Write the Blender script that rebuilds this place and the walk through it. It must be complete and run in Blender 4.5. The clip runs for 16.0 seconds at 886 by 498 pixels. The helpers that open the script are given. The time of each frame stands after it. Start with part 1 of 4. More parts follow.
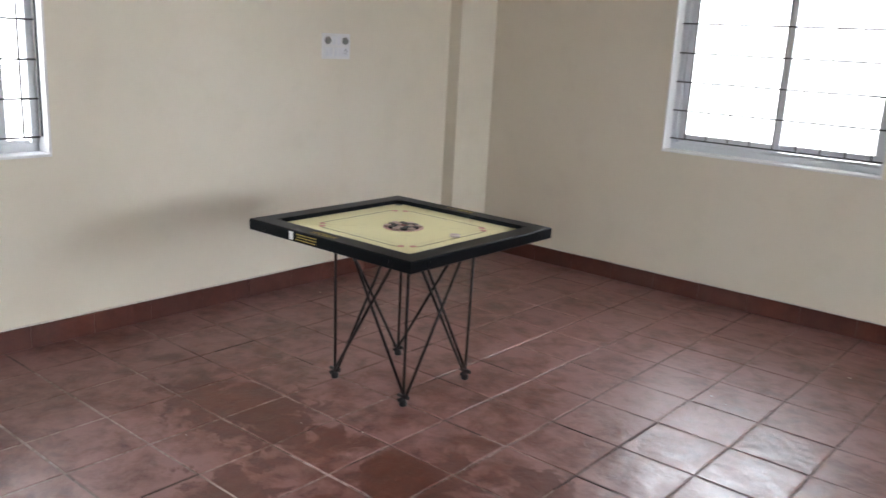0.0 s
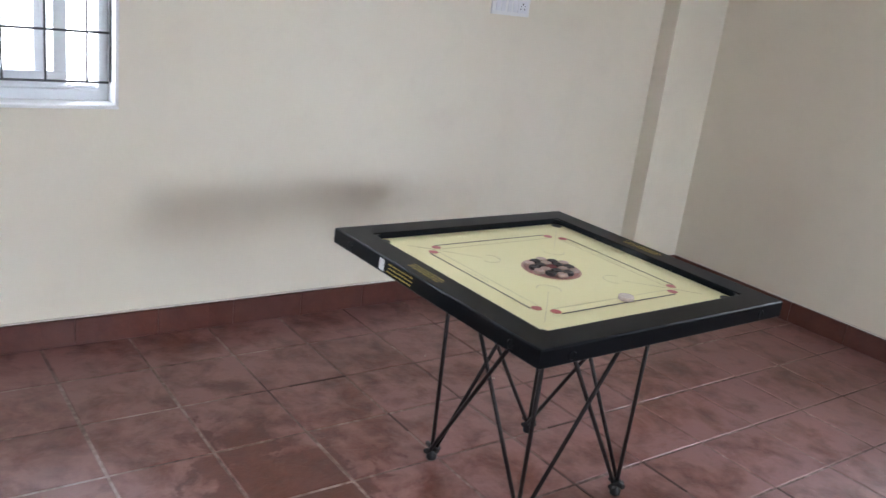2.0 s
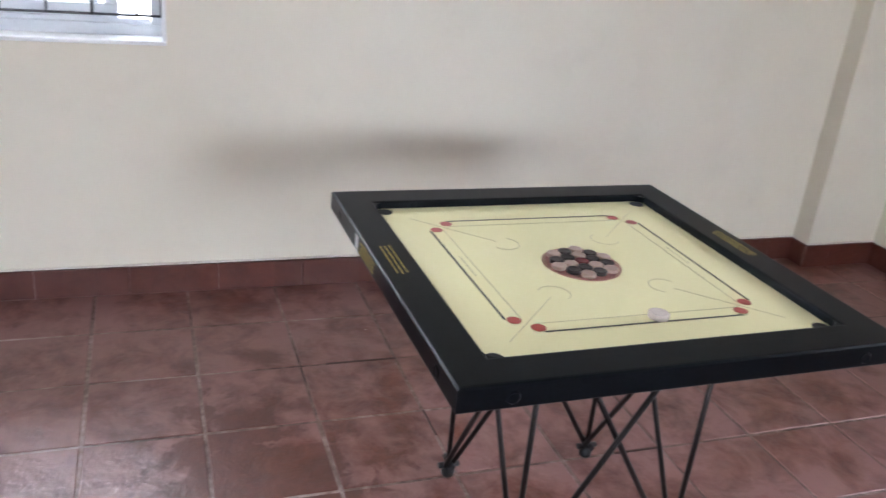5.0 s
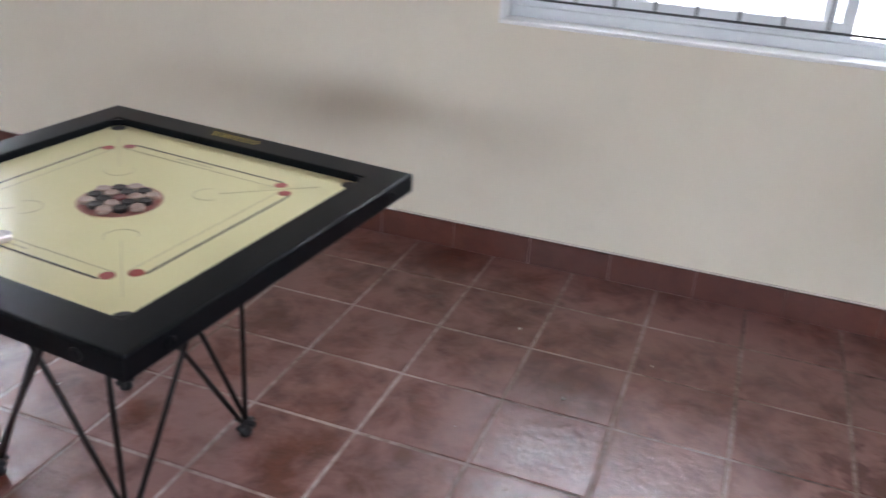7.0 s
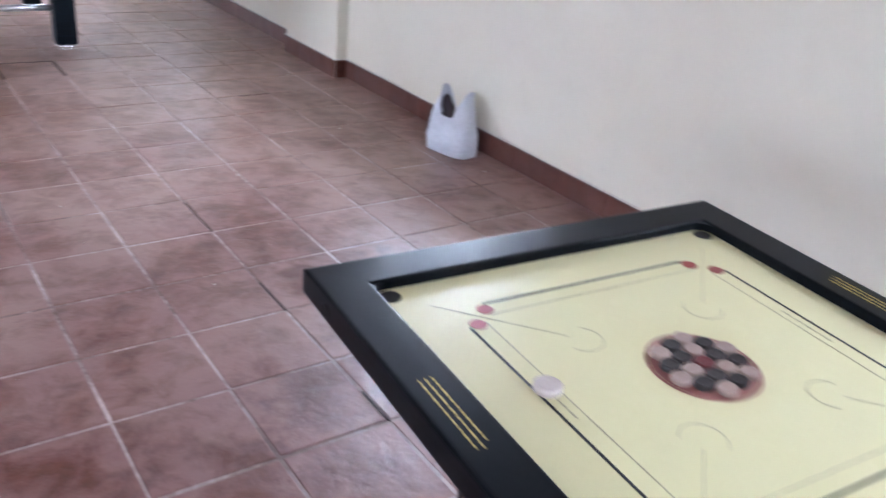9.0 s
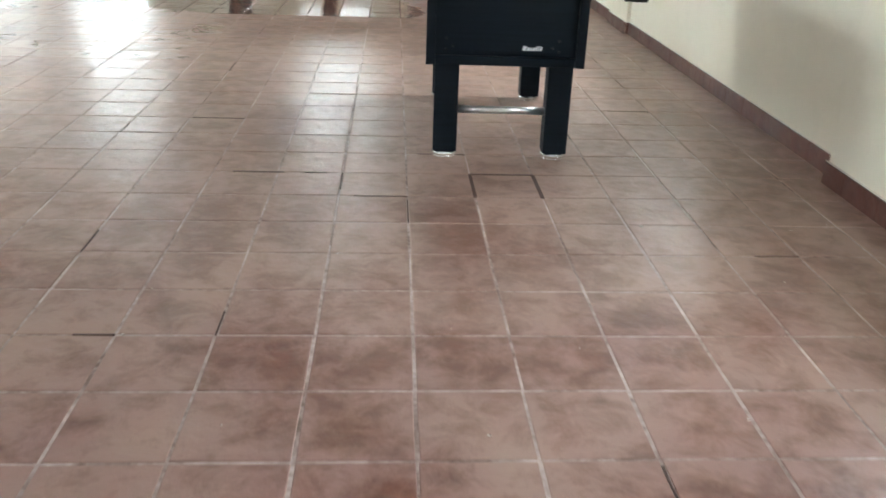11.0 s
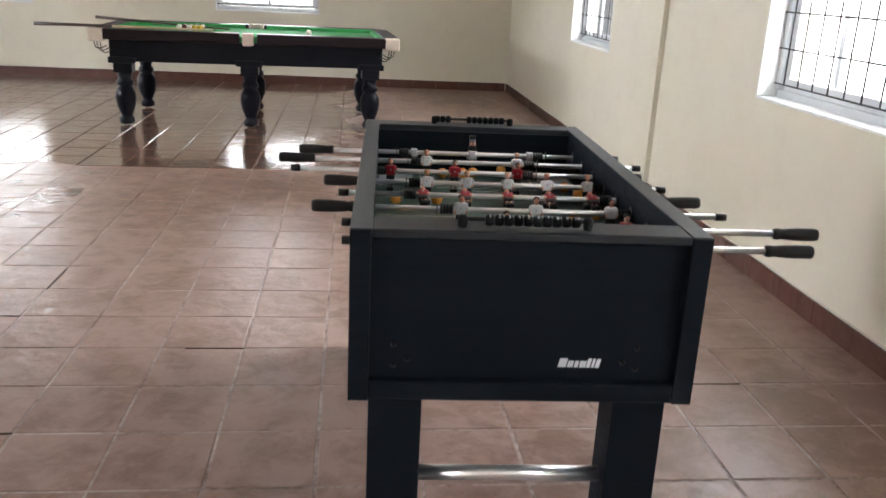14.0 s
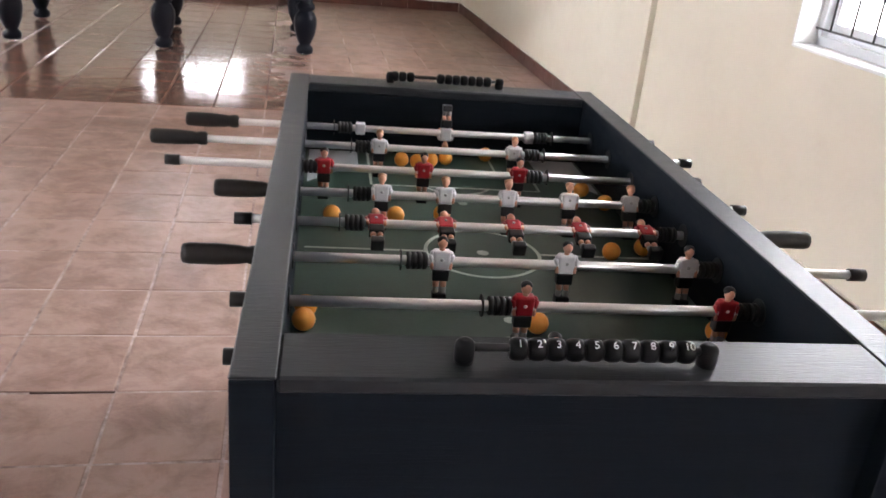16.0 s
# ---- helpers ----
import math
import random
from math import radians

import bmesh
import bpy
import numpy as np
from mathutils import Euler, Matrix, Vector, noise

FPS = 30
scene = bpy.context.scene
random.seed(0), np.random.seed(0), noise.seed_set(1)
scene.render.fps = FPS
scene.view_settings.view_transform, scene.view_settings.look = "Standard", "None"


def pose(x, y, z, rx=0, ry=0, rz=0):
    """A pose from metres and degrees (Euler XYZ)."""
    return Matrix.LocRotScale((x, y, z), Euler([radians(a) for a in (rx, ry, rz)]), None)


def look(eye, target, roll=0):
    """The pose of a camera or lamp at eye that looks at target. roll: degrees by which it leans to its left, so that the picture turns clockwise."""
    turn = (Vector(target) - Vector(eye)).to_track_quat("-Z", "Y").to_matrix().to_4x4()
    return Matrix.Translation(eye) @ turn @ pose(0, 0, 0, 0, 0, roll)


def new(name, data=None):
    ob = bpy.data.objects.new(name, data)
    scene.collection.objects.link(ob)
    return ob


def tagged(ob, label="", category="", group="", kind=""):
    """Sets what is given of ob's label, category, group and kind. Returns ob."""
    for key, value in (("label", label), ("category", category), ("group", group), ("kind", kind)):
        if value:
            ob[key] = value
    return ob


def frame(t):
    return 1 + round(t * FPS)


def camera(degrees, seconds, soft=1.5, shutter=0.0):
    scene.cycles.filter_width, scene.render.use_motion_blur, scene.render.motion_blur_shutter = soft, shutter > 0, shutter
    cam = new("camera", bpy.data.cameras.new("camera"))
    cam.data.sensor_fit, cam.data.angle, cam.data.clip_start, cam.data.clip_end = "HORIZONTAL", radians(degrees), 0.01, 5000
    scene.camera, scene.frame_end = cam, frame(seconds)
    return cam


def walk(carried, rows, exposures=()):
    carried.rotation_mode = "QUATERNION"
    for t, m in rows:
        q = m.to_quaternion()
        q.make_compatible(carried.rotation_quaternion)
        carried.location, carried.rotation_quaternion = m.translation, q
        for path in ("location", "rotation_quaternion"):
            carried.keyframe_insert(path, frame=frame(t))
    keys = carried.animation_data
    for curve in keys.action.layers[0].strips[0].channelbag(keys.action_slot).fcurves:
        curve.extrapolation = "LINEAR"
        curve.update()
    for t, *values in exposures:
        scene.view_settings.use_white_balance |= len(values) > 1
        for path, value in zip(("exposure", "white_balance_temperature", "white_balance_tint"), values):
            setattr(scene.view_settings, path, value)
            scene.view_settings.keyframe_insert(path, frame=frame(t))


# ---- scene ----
cam = camera(55.2, 16.0, shutter=0.4)
PATH = [
    (0, (-3.754, 4.822, 1.466), (-2.51, 3.332, 0.985), 3.0),
    (0.5, (-3.524, 4.602, 1.452), (-2.162, 3.224, 0.957), 3.2),
    (1, (-3.386, 4.34, 1.451), (-1.887, 3.118, 0.943), 4.3),
    (1.5, (-3.173, 4.119, 1.411), (-1.641, 2.956, 0.864), 7.0),
    (2, (-3.026, 3.906, 1.418), (-1.509, 2.746, 0.825), 7.3),
    (2.5, (-2.996, 3.617, 1.42), (-1.433, 2.529, 0.81), 7.1),
    (2.6, (-2.977, 3.561, 1.417), (-1.405, 2.49, 0.798), 6.9),
    (3, (-2.929, 3.404, 1.391), (-1.334, 2.388, 0.741), 7.1),
    (3.2, (-2.872, 3.349, 1.38), (-1.279, 2.335, 0.721), 7.5),
    (5.5, (-2.867, 3.148, 1.393), (-1.075, 2.753, 0.597), 5.0),
    (5.8, (-2.86, 3.181, 1.391), (-1.039, 2.988, 0.586), 4.8),
    (6.5, (-2.843, 3.301, 1.386), (-1.056, 3.631, 0.552), 3.9),
    (7, (-2.827, 3.484, 1.386), (-1.118, 4.083, 0.537), 3.6),
    (7.5, (-2.81, 3.644, 1.382), (-1.185, 4.444, 0.536), 3.9),
    (8, (-2.766, 3.758, 1.379), (-1.242, 4.737, 0.53), 4.2),
    (8.5, (-2.596, 3.885, 1.356), (-1.252, 5.097, 0.505), 4.9),
    (9, (-2.489, 4.043, 1.354), (-1.401, 5.477, 0.483), 6.0),
    (9.5, (-2.419, 4.391, 1.323), (-1.597, 5.984, 0.436), 5.7),
    (10, (-2.39, 4.681, 1.32), (-1.866, 6.403, 0.449), 3.7),
    (10.2, (-2.335, 4.806, 1.321), (-1.935, 6.566, 0.458), 2.8),
    (12.3, (-2.122, 6.459, 1.342), (-2.093, 8.33, 0.636), 1.9),
    (12.5, (-2.14, 6.655, 1.335), (-2.097, 8.535, 0.653), 1.9),
    (13, (-2.128, 7.017, 1.351), (-1.983, 8.899, 0.689), 1.0),
    (13.3, (-2.062, 7.273, 1.352), (-1.896, 9.159, 0.708), 1.1),
    (13.5, (-2.014, 7.426, 1.363), (-1.847, 9.317, 0.734), 0.9),
    (14, (-2.017, 7.753, 1.358), (-1.797, 9.647, 0.753), 2.8),
    (14.5, (-2.005, 8.063, 1.362), (-1.714, 9.944, 0.748), 3.7),
    (15, (-1.935, 8.343, 1.345), (-1.666, 10.219, 0.706), 3.5),
    (15.2, (-1.932, 8.442, 1.343), (-1.67, 10.313, 0.686), 3.8),
    (15.5, (-1.954, 8.54, 1.342), (-1.666, 10.393, 0.647), 4.3),
    (16, (-1.964, 8.702, 1.314), (-1.6, 10.508, 0.536), 5.6),
]
EXPOSURES = [(0, 0.56, 6250, 12), (1, 0.58, 6000, 12), (3, 0.86, 5850, 13), (5.5, 0.86, 5850, 15), (6.5, 0.60, 5900, 16), (7.5, 0.54, 6050, 13), (8.5, 0.92, 5800, 17), (9.0, 1.12, 5400, 17), (9.5, 1.10, 5500, 11), (10, 1.16, 5750, 0), (12.5, 0.90, 6350, 4), (14, 0.84, 6450, 11), (16, 1.12, 6550, 18)]
walk(cam, [(t, look(eye, target, roll)) for t, eye, target, roll in PATH], EXPOSURES)

# ---- world, light, exposure ----
world = bpy.data.worlds.new("world")
scene.world = world
world.use_nodes = True
sky = world.node_tree.nodes.new("ShaderNodeTexSky")
sky.sky_type, sky.sun_disc = "NISHITA", False
sky.sun_elevation, sky.sun_rotation = radians(55), radians(200)
world.node_tree.links.new(sky.outputs[0], world.node_tree.nodes["Background"].inputs[0])
world.node_tree.nodes["Background"].inputs[1].default_value = 0.15

SUN = bpy.data.lights.new("sun", "SUN")
SUN.energy, SUN.angle, SUN.color = 1.0, radians(12), (1, 0.96, 0.9)
new("sun", SUN).matrix_world = look((0, 0, 30), (-3, 14, 0))

RADIANCE = 18.0     # brightness of the overcast sky seen in each opening

# ---- plan, in metres: the corner of the east and south walls is the origin ----
WEST, NORTH, HIGH, THICK = -8.1, 18.84, 3.0, 0.23
SILL, HEAD = 0.868, 2.15
PX, PY, TX, TY = 0.3037, 0.3083, -0.282, 0.2586      # tile pitch and first joints
EAST_WINDOWS = [(14.43, 15.67), (10.59, 11.85), (6.84, 8.09), (3.076, 4.326)]
SOUTH_WINDOWS = [(-2.675, -1.425)]
NORTH_WINDOWS = [(-7.08, -5.85), (-3.70, -2.43)]
# west windows are unseen: two placed from shadows, northern two added for light
WEST_WINDOWS = [(0.95, 2.2), (4.6, 5.85), (10.6, 11.84), (14.43, 15.67)]
WEST_DOOR = (17.86, 18.74, 2.1)


# ---- materials ----
def nodes_of(name):
    m = bpy.data.materials.new(name)
    m.use_nodes = True
    return m, m.node_tree.nodes, m.node_tree.links, m.node_tree.nodes["Principled BSDF"]


def math_node(n, l, op, a, b=None):
    k = n.new("ShaderNodeMath")
    k.operation = op
    for i, v in enumerate((a, b)):
        if v is None:
            continue
        if isinstance(v, (int, float)):
            k.inputs[i].default_value = v
        else:
            l.new(v, k.inputs[i])
    return k.outputs[0]


def noise_node(n, l, vec, scale, detail=3.0, rough=0.55, distort=0.0):
    k = n.new("ShaderNodeTexNoise")
    k.inputs["Scale"].default_value, k.inputs["Detail"].default_value = scale, detail
    k.inputs["Roughness"].default_value, k.inputs["Distortion"].default_value = rough, distort
    l.new(vec, k.inputs["Vector"])
    return k.outputs["Fac"]


def ramp_node(n, l, fac, *stops):
    k = n.new("ShaderNodeValToRGB")
    e = k.color_ramp.elements
    while len(e) < len(stops):
        e.new(0.5)
    for i, (p, c) in enumerate(stops):
        e[i].position = p
        e[i].color = (*c, 1) if not isinstance(c, (int, float)) else (c, c, c, 1)
    l.new(fac, k.inputs[0])
    return k.outputs[0]


def mix_node(n, l, fac, a, b, mode="MIX"):
    k = n.new("ShaderNodeMix")
    k.data_type, k.blend_type = "RGBA", mode
    for socket, v in ((k.inputs[0], fac), (k.inputs[6], a), (k.inputs[7], b)):
        if isinstance(v, (int, float)):
            socket.default_value = v
        elif isinstance(v, tuple):
            socket.default_value = (*v, 1)
        else:
            l.new(v, socket)
    return k.outputs[2]


def bump_node(n, l, height, strength, dist, bsdf):
    k = n.new("ShaderNodeBump")
    k.inputs["Strength"].default_value, k.inputs["Distance"].default_value = strength, dist
    l.new(height, k.inputs["Height"])
    l.new(k.outputs[0], bsdf.inputs["Normal"])
    return k


def surface(name, a, b, coarse=3.0, fine=60.0, rough=(0.4, 0.55), metal=0.0, bump=0.1, depth=0.001, coat=0.0, stretch=(1, 1, 1), spec=0.5):
    """Two tones mixed by coarse and fine grain, with uneven gloss and a fine relief."""
    m, n, l, s = nodes_of(name)
    co = n.new("ShaderNodeTexCoord").outputs["Object"]
    mp = n.new("ShaderNodeMapping")
    mp.inputs["Scale"].default_value = stretch
    l.new(co, mp.inputs[0])
    big, small = noise_node(n, l, mp.outputs[0], coarse), noise_node(n, l, mp.outputs[0], fine, 4)
    f = math_node(n, l, "ADD", math_node(n, l, "MULTIPLY", big, 0.6), math_node(n, l, "MULTIPLY", small, 0.4))
    l.new(ramp_node(n, l, f, (0.35, a), (0.65, b)), s.inputs["Base Color"])
    if rough[0] > 0.36:
        l.new(ramp_node(n, l, big, (0.3, rough[0]), (0.7, rough[1])), s.inputs["Roughness"])
    else:
        s.inputs["Roughness"].default_value = (rough[0] + rough[1]) / 2
    s.inputs["Metallic"].default_value = metal
    s.inputs["Coat Weight"].default_value = coat
    s.inputs["Specular IOR Level"].default_value = spec
    if bump:
        bump_node(n, l, small, bump, depth, s)
    return m


def wall_paint():
    m, n, l, s = nodes_of("cream_wall_paint")
    p = n.new("ShaderNodeNewGeometry").outputs["Position"]
    big, mid, fine = noise_node(n, l, p, 0.7, 4), noise_node(n, l, p, 5, 5), noise_node(n, l, p, 90, 3)
    c = ramp_node(n, l, big, (0.3, (0.70, 0.645, 0.520)), (0.7, (0.76, 0.71, 0.59)))
    c = mix_node(n, l, math_node(n, l, "MULTIPLY", ramp_node(n, l, mid, (0.52, 0.0), (0.75, 1.0)), 0.25), c, (0.61, 0.555, 0.445))
    l.new(c, s.inputs["Base Color"])
    s.inputs["Roughness"].default_value = 0.55
    s.inputs["Specular IOR Level"].default_value = 0.35
    bump_node(n, l, math_node(n, l, "ADD", math_node(n, l, "MULTIPLY", mid, 3.0), fine), 0.25, 0.002, s)
    return m


def terracotta(name, skirting=False):
    """Handmade red clay tile under a pale dusty film, with scrubbed dark patches; one stretch of the floor is wet."""
    m, n, l, s = nodes_of(name)
    p = n.new("ShaderNodeNewGeometry").outputs["Position"]
    xyz = n.new("ShaderNodeSeparateXYZ")
    l.new(p, xyz.inputs[0])
    ix = math_node(n, l, "FLOOR", math_node(n, l, "DIVIDE", math_node(n, l, "SUBTRACT", xyz.outputs[0], TX), PX))
    iy = math_node(n, l, "FLOOR", math_node(n, l, "DIVIDE", math_node(n, l, "SUBTRACT", xyz.outputs[1], TY), PY))
    cell = n.new("ShaderNodeCombineXYZ")
    l.new(ix, cell.inputs[0]), l.new(iy, cell.inputs[1])
    rnd = n.new("ShaderNodeTexWhiteNoise")
    l.new(cell.outputs[0], rnd.inputs[0])
    shift = n.new("ShaderNodeVectorMath")
    shift.operation = "MULTIPLY_ADD"
    l.new(rnd.outputs["Color"], shift.inputs[0])
    shift.inputs[1].default_value = (7, 7, 7)
    l.new(p, shift.inputs[2])
    room, patch = noise_node(n, l, p, 0.55, 3), noise_node(n, l, p, 1.9, 3, 0.5, 0.25)
    body, grain = noise_node(n, l, shift.outputs[0], 13, 5, 0.62, 0.3), noise_node(n, l, p, 85, 4, 0.65)
    clay = ramp_node(n, l, body, (0.28, (0.070, 0.016, 0.009)), (0.5, (0.118, 0.028, 0.014)), (0.72, (0.165, 0.046, 0.024)))
    clay = mix_node(n, l, math_node(n, l, "MULTIPLY", math_node(n, l, "SUBTRACT", rnd.outputs["Value"], 0.3), 0.5), clay, (0.066, 0.017, 0.010))
    clay = mix_node(n, l, math_node(n, l, "MULTIPLY", math_node(n, l, "SUBTRACT", grain, 0.35), 0.6), clay, (0.062, 0.022, 0.015))
    swirl = noise_node(n, l, shift.outputs[0], 8.0, 6, 0.66, 0.35)
    fx = math_node(n, l, "ABSOLUTE", math_node(n, l, "SUBTRACT", math_node(n, l, "FRACT", math_node(n, l, "DIVIDE", math_node(n, l, "SUBTRACT", xyz.outputs[0], TX), PX)), 0.5))
    fy = math_node(n, l, "ABSOLUTE", math_node(n, l, "SUBTRACT", math_node(n, l, "FRACT", math_node(n, l, "DIVIDE", math_node(n, l, "SUBTRACT", xyz.outputs[1], TY), PY)), 0.5))
    rim = ramp_node(n, l, math_node(n, l, "MAXIMUM", fx, fy), (0.22, 0.0), (0.50, 1.0))     # grout haze left along the joints
    # the northern half is dulled by a tan film of dried polish
    worn = math_node(n, l, "ADD", math_node(n, l, "MULTIPLY", xyz.outputs[1], 0.2), math_node(n, l, "MULTIPLY", math_node(n, l, "SUBTRACT", patch, 0.5), 1.2))
    worn = ramp_node(n, l, worn, (0.85, 0.0), (1.0, 1.0)) if skirting else ramp_node(n, l, math_node(n, l, "MULTIPLY", worn, 0.5), (0.50, 0.0), (0.85, 1.0))
    film = math_node(n, l, "ADD", math_node(n, l, "MULTIPLY", patch, 0.30), math_node(n, l, "ADD", math_node(n, l, "MULTIPLY", swirl, 0.62), math_node(n, l, "MULTIPLY", room, 0.20)))
    film = math_node(n, l, "ADD", film, math_node(n, l, "MULTIPLY", rim, 0.045))
    film = ramp_node(n, l, film, (0.485, 0.0), (0.632, 1.0))
    smear = math_node(n, l, "MULTIPLY", ramp_node(n, l, math_node(n, l, "MAXIMUM", fx, fy), (0.435, 0.0), (0.49, 1.0)), ramp_node(n, l, noise_node(n, l, p, 3.4, 4, 0.6), (0.40, 0.0), (0.62, 0.75)))
    film = math_node(n, l, "MAXIMUM", film, smear)      # cement wiped over the tile edges
    # spilt water drying on the tiles at the south end
    spill = None
    for cx, cy, rad in ((-1.16, 2.90, 0.26), (-1.42, 2.93, 0.17), (-1.62, 2.85, 0.11), (-1.66, 3.30, 0.15), (-2.02, 2.84, 0.20), (-2.34, 2.62, 0.13), (-0.92, 2.98, 0.14)):
        gap = n.new("ShaderNodeVectorMath")
        gap.operation = "DISTANCE"
        l.new(p, gap.inputs[0])
        gap.inputs[1].default_value = (cx, cy, 0.0)
        one = math_node(n, l, "SUBTRACT", gap.outputs["Value"], rad)
        spill = one if spill is None else math_node(n, l, "MINIMUM", spill, one)
    spill = math_node(n, l, "ADD", spill, math_node(n, l, "MULTIPLY", math_node(n, l, "SUBTRACT", noise_node(n, l, p, 8.5, 4, 0.6, 0.5), 0.5), 0.75))
    spill = ramp_node(n, l, math_node(n, l, "ADD", spill, 0.5), (0.47, 1.0), (0.52, 0.0))
    if not skirting:
        clay = mix_node(n, l, math_node(n, l, "MULTIPLY", worn, 0.88), clay, (0.215, 0.122, 0.090))
    if skirting:
        film, clay = math_node(n, l, "MULTIPLY", film, 0.10), mix_node(n, l, math_node(n, l, "MULTIPLY", patch, 0.8), clay, (0.040, 0.010, 0.008))
    slant = math_node(n, l, "MULTIPLY", math_node(n, l, "MAXIMUM", math_node(n, l, "SUBTRACT", -3.9, xyz.outputs[0]), 0.0), 0.38)
    north = math_node(n, l, "GREATER_THAN", math_node(n, l, "SUBTRACT", xyz.outputs[1], slant), TY + 44 * PY)
    ragged = math_node(n, l, "ADD", xyz.outputs[0], math_node(n, l, "MULTIPLY", patch, 0.9))
    wet = math_node(n, l, "MULTIPLY", north, ramp_node(n, l, math_node(n, l, "MULTIPLY", ragged, -0.25), (0.33, 0.0), (0.47, 1.0)))
    damp = math_node(n, l, "MULTIPLY", math_node(n, l, "GREATER_THAN", xyz.outputs[1], TY + 37 * PY), math_node(n, l, "LESS_THAN", ragged, -3.3))
    if skirting:
        wet, damp = math_node(n, l, "MULTIPLY", wet, 0.0), math_node(n, l, "MULTIPLY", damp, 0.0)
    dry = math_node(n, l, "SUBTRACT", 1.0, math_node(n, l, "MULTIPLY", wet, 0.75))
    c = mix_node(n, l, math_node(n, l, "MULTIPLY", math_node(n, l, "MULTIPLY", film, dry), 0.80), clay, mix_node(n, l, worn, (0.275, 0.140, 0.128), (0.375, 0.245, 0.200)))
    c = mix_node(n, l, math_node(n, l, "MULTIPLY", wet, 0.45), c, (0.10, 0.038, 0.020))
    if not skirting:
        c = mix_node(n, l, math_node(n, l, "MULTIPLY", spill, 0.85), c, mix_node(n, l, 0.35, clay, (0.055, 0.012, 0.006)))
    l.new(c, s.inputs["Base Color"])
    r = ramp_node(n, l, math_node(n, l, "ADD", math_node(n, l, "MULTIPLY", film, 0.6), math_node(n, l, "MULTIPLY", body, 0.4)), (0.15, 0.36), (0.85, 0.48))
    r = math_node(n, l, "ADD", r, math_node(n, l, "MULTIPLY", math_node(n, l, "SUBTRACT", rnd.outputs["Value"], 0.5), 0.06))
    r = math_node(n, l, "SUBTRACT", r, math_node(n, l, "MULTIPLY", damp, 0.11))
    w = n.new("ShaderNodeMix")
    l.new(wet, w.inputs[0]), l.new(r, w.inputs[2])
    w.inputs[3].default_value = 0.045
    l.new(w.outputs[0], s.inputs["Roughness"])
    s.inputs["Specular IOR Level"].default_value = 0.55
    l.new(math_node(n, l, "MULTIPLY", math_node(n, l, "ADD", math_node(n, l, "MULTIPLY", patch, 0.55), 0.05), math_node(n, l, "SUBTRACT", 1.0, math_node(n, l, "MAXIMUM", math_node(n, l, "MULTIPLY", film, 0.6), math_node(n, l, "MULTIPLY", spill, 0.8)))), s.inputs["Coat Weight"])
    s.inputs["Coat Roughness"].default_value = 0.17
    swell = noise_node(n, l, p, 5.5, 2, 0.5, 0.4)
    h = math_node(n, l, "ADD", math_node(n, l, "MULTIPLY", swell, 4.0), math_node(n, l, "ADD", math_node(n, l, "MULTIPLY", body, 2.6), math_node(n, l, "MULTIPLY", grain, 0.25)))
    streak = n.new("ShaderNodeMapping")
    streak.inputs["Scale"].default_value = (1.6, 13, 1)
    l.new(p, streak.inputs[0])
    h = math_node(n, l, "ADD", h, math_node(n, l, "MULTIPLY", math_node(n, l, "MULTIPLY", noise_node(n, l, streak.outputs[0], 1.6, 3, 0.6, 0.6), damp), 6.0))
    k = bump_node(n, l, h, 0.5, 0.0020, s)
    l.new(math_node(n, l, "SUBTRACT", 0.85, math_node(n, l, "MULTIPLY", wet, 0.55)), k.inputs["Strength"])
    l.new(k.outputs[0], s.inputs["Coat Normal"])
    return m


def grout_material():
    """Pale cement joints, soiled dark in stretches, most towards the south end."""
    m, n, l, s = nodes_of("pale_grout")
    p = n.new("ShaderNodeNewGeometry").outputs["Position"]
    xyz = n.new("ShaderNodeSeparateXYZ")
    l.new(p, xyz.inputs[0])
    big, small = noise_node(n, l, p, 2.6, 4), noise_node(n, l, p, 38, 4)
    away = ramp_node(n, l, math_node(n, l, "MULTIPLY", xyz.outputs[1], 0.1), (0.24, 0.20), (0.42, 0.34))
    f = math_node(n, l, "ADD", math_node(n, l, "MULTIPLY", big, 0.65), math_node(n, l, "MULTIPLY", small, 0.35))
    f = math_node(n, l, "ADD", f, math_node(n, l, "SUBTRACT", away, 0.24))
    soaked = math_node(n, l, "MULTIPLY", math_node(n, l, "GREATER_THAN", xyz.outputs[1], TY + 44 * PY), math_node(n, l, "LESS_THAN", xyz.outputs[0], -1.9))
    f = math_node(n, l, "SUBTRACT", f, math_node(n, l, "MULTIPLY", soaked, 0.22))
    l.new(ramp_node(n, l, f, (0.34, (0.055, 0.026, 0.020)), (0.50, (0.20, 0.135, 0.115)), (0.74, (0.58, 0.475, 0.44))), s.inputs["Base Color"])
    s.inputs["Roughness"].default_value = 0.8
    bump_node(n, l, small, 0.4, 0.001, s)
    return m


def glass_pane_material():
    m, n, l, s = nodes_of("window_glass")
    n.remove(s)
    facing = n.new("ShaderNodeLayerWeight").outputs["Facing"]
    sheen = math_node(n, l, "ADD", math_node(n, l, "MULTIPLY", math_node(n, l, "POWER", facing, 5.0), 0.9), 0.04)
    clear, gloss, mixer = n.new("ShaderNodeBsdfTransparent"), n.new("ShaderNodeBsdfGlossy"), n.new("ShaderNodeMixShader")
    gloss.inputs["Roughness"].default_value = 0.02
    l.new(sheen, mixer.inputs[0]), l.new(clear.outputs[0], mixer.inputs[1]), l.new(gloss.outputs[0], mixer.inputs[2])
    l.new(mixer.outputs[0], n["Material Output"].inputs[0])
    return m


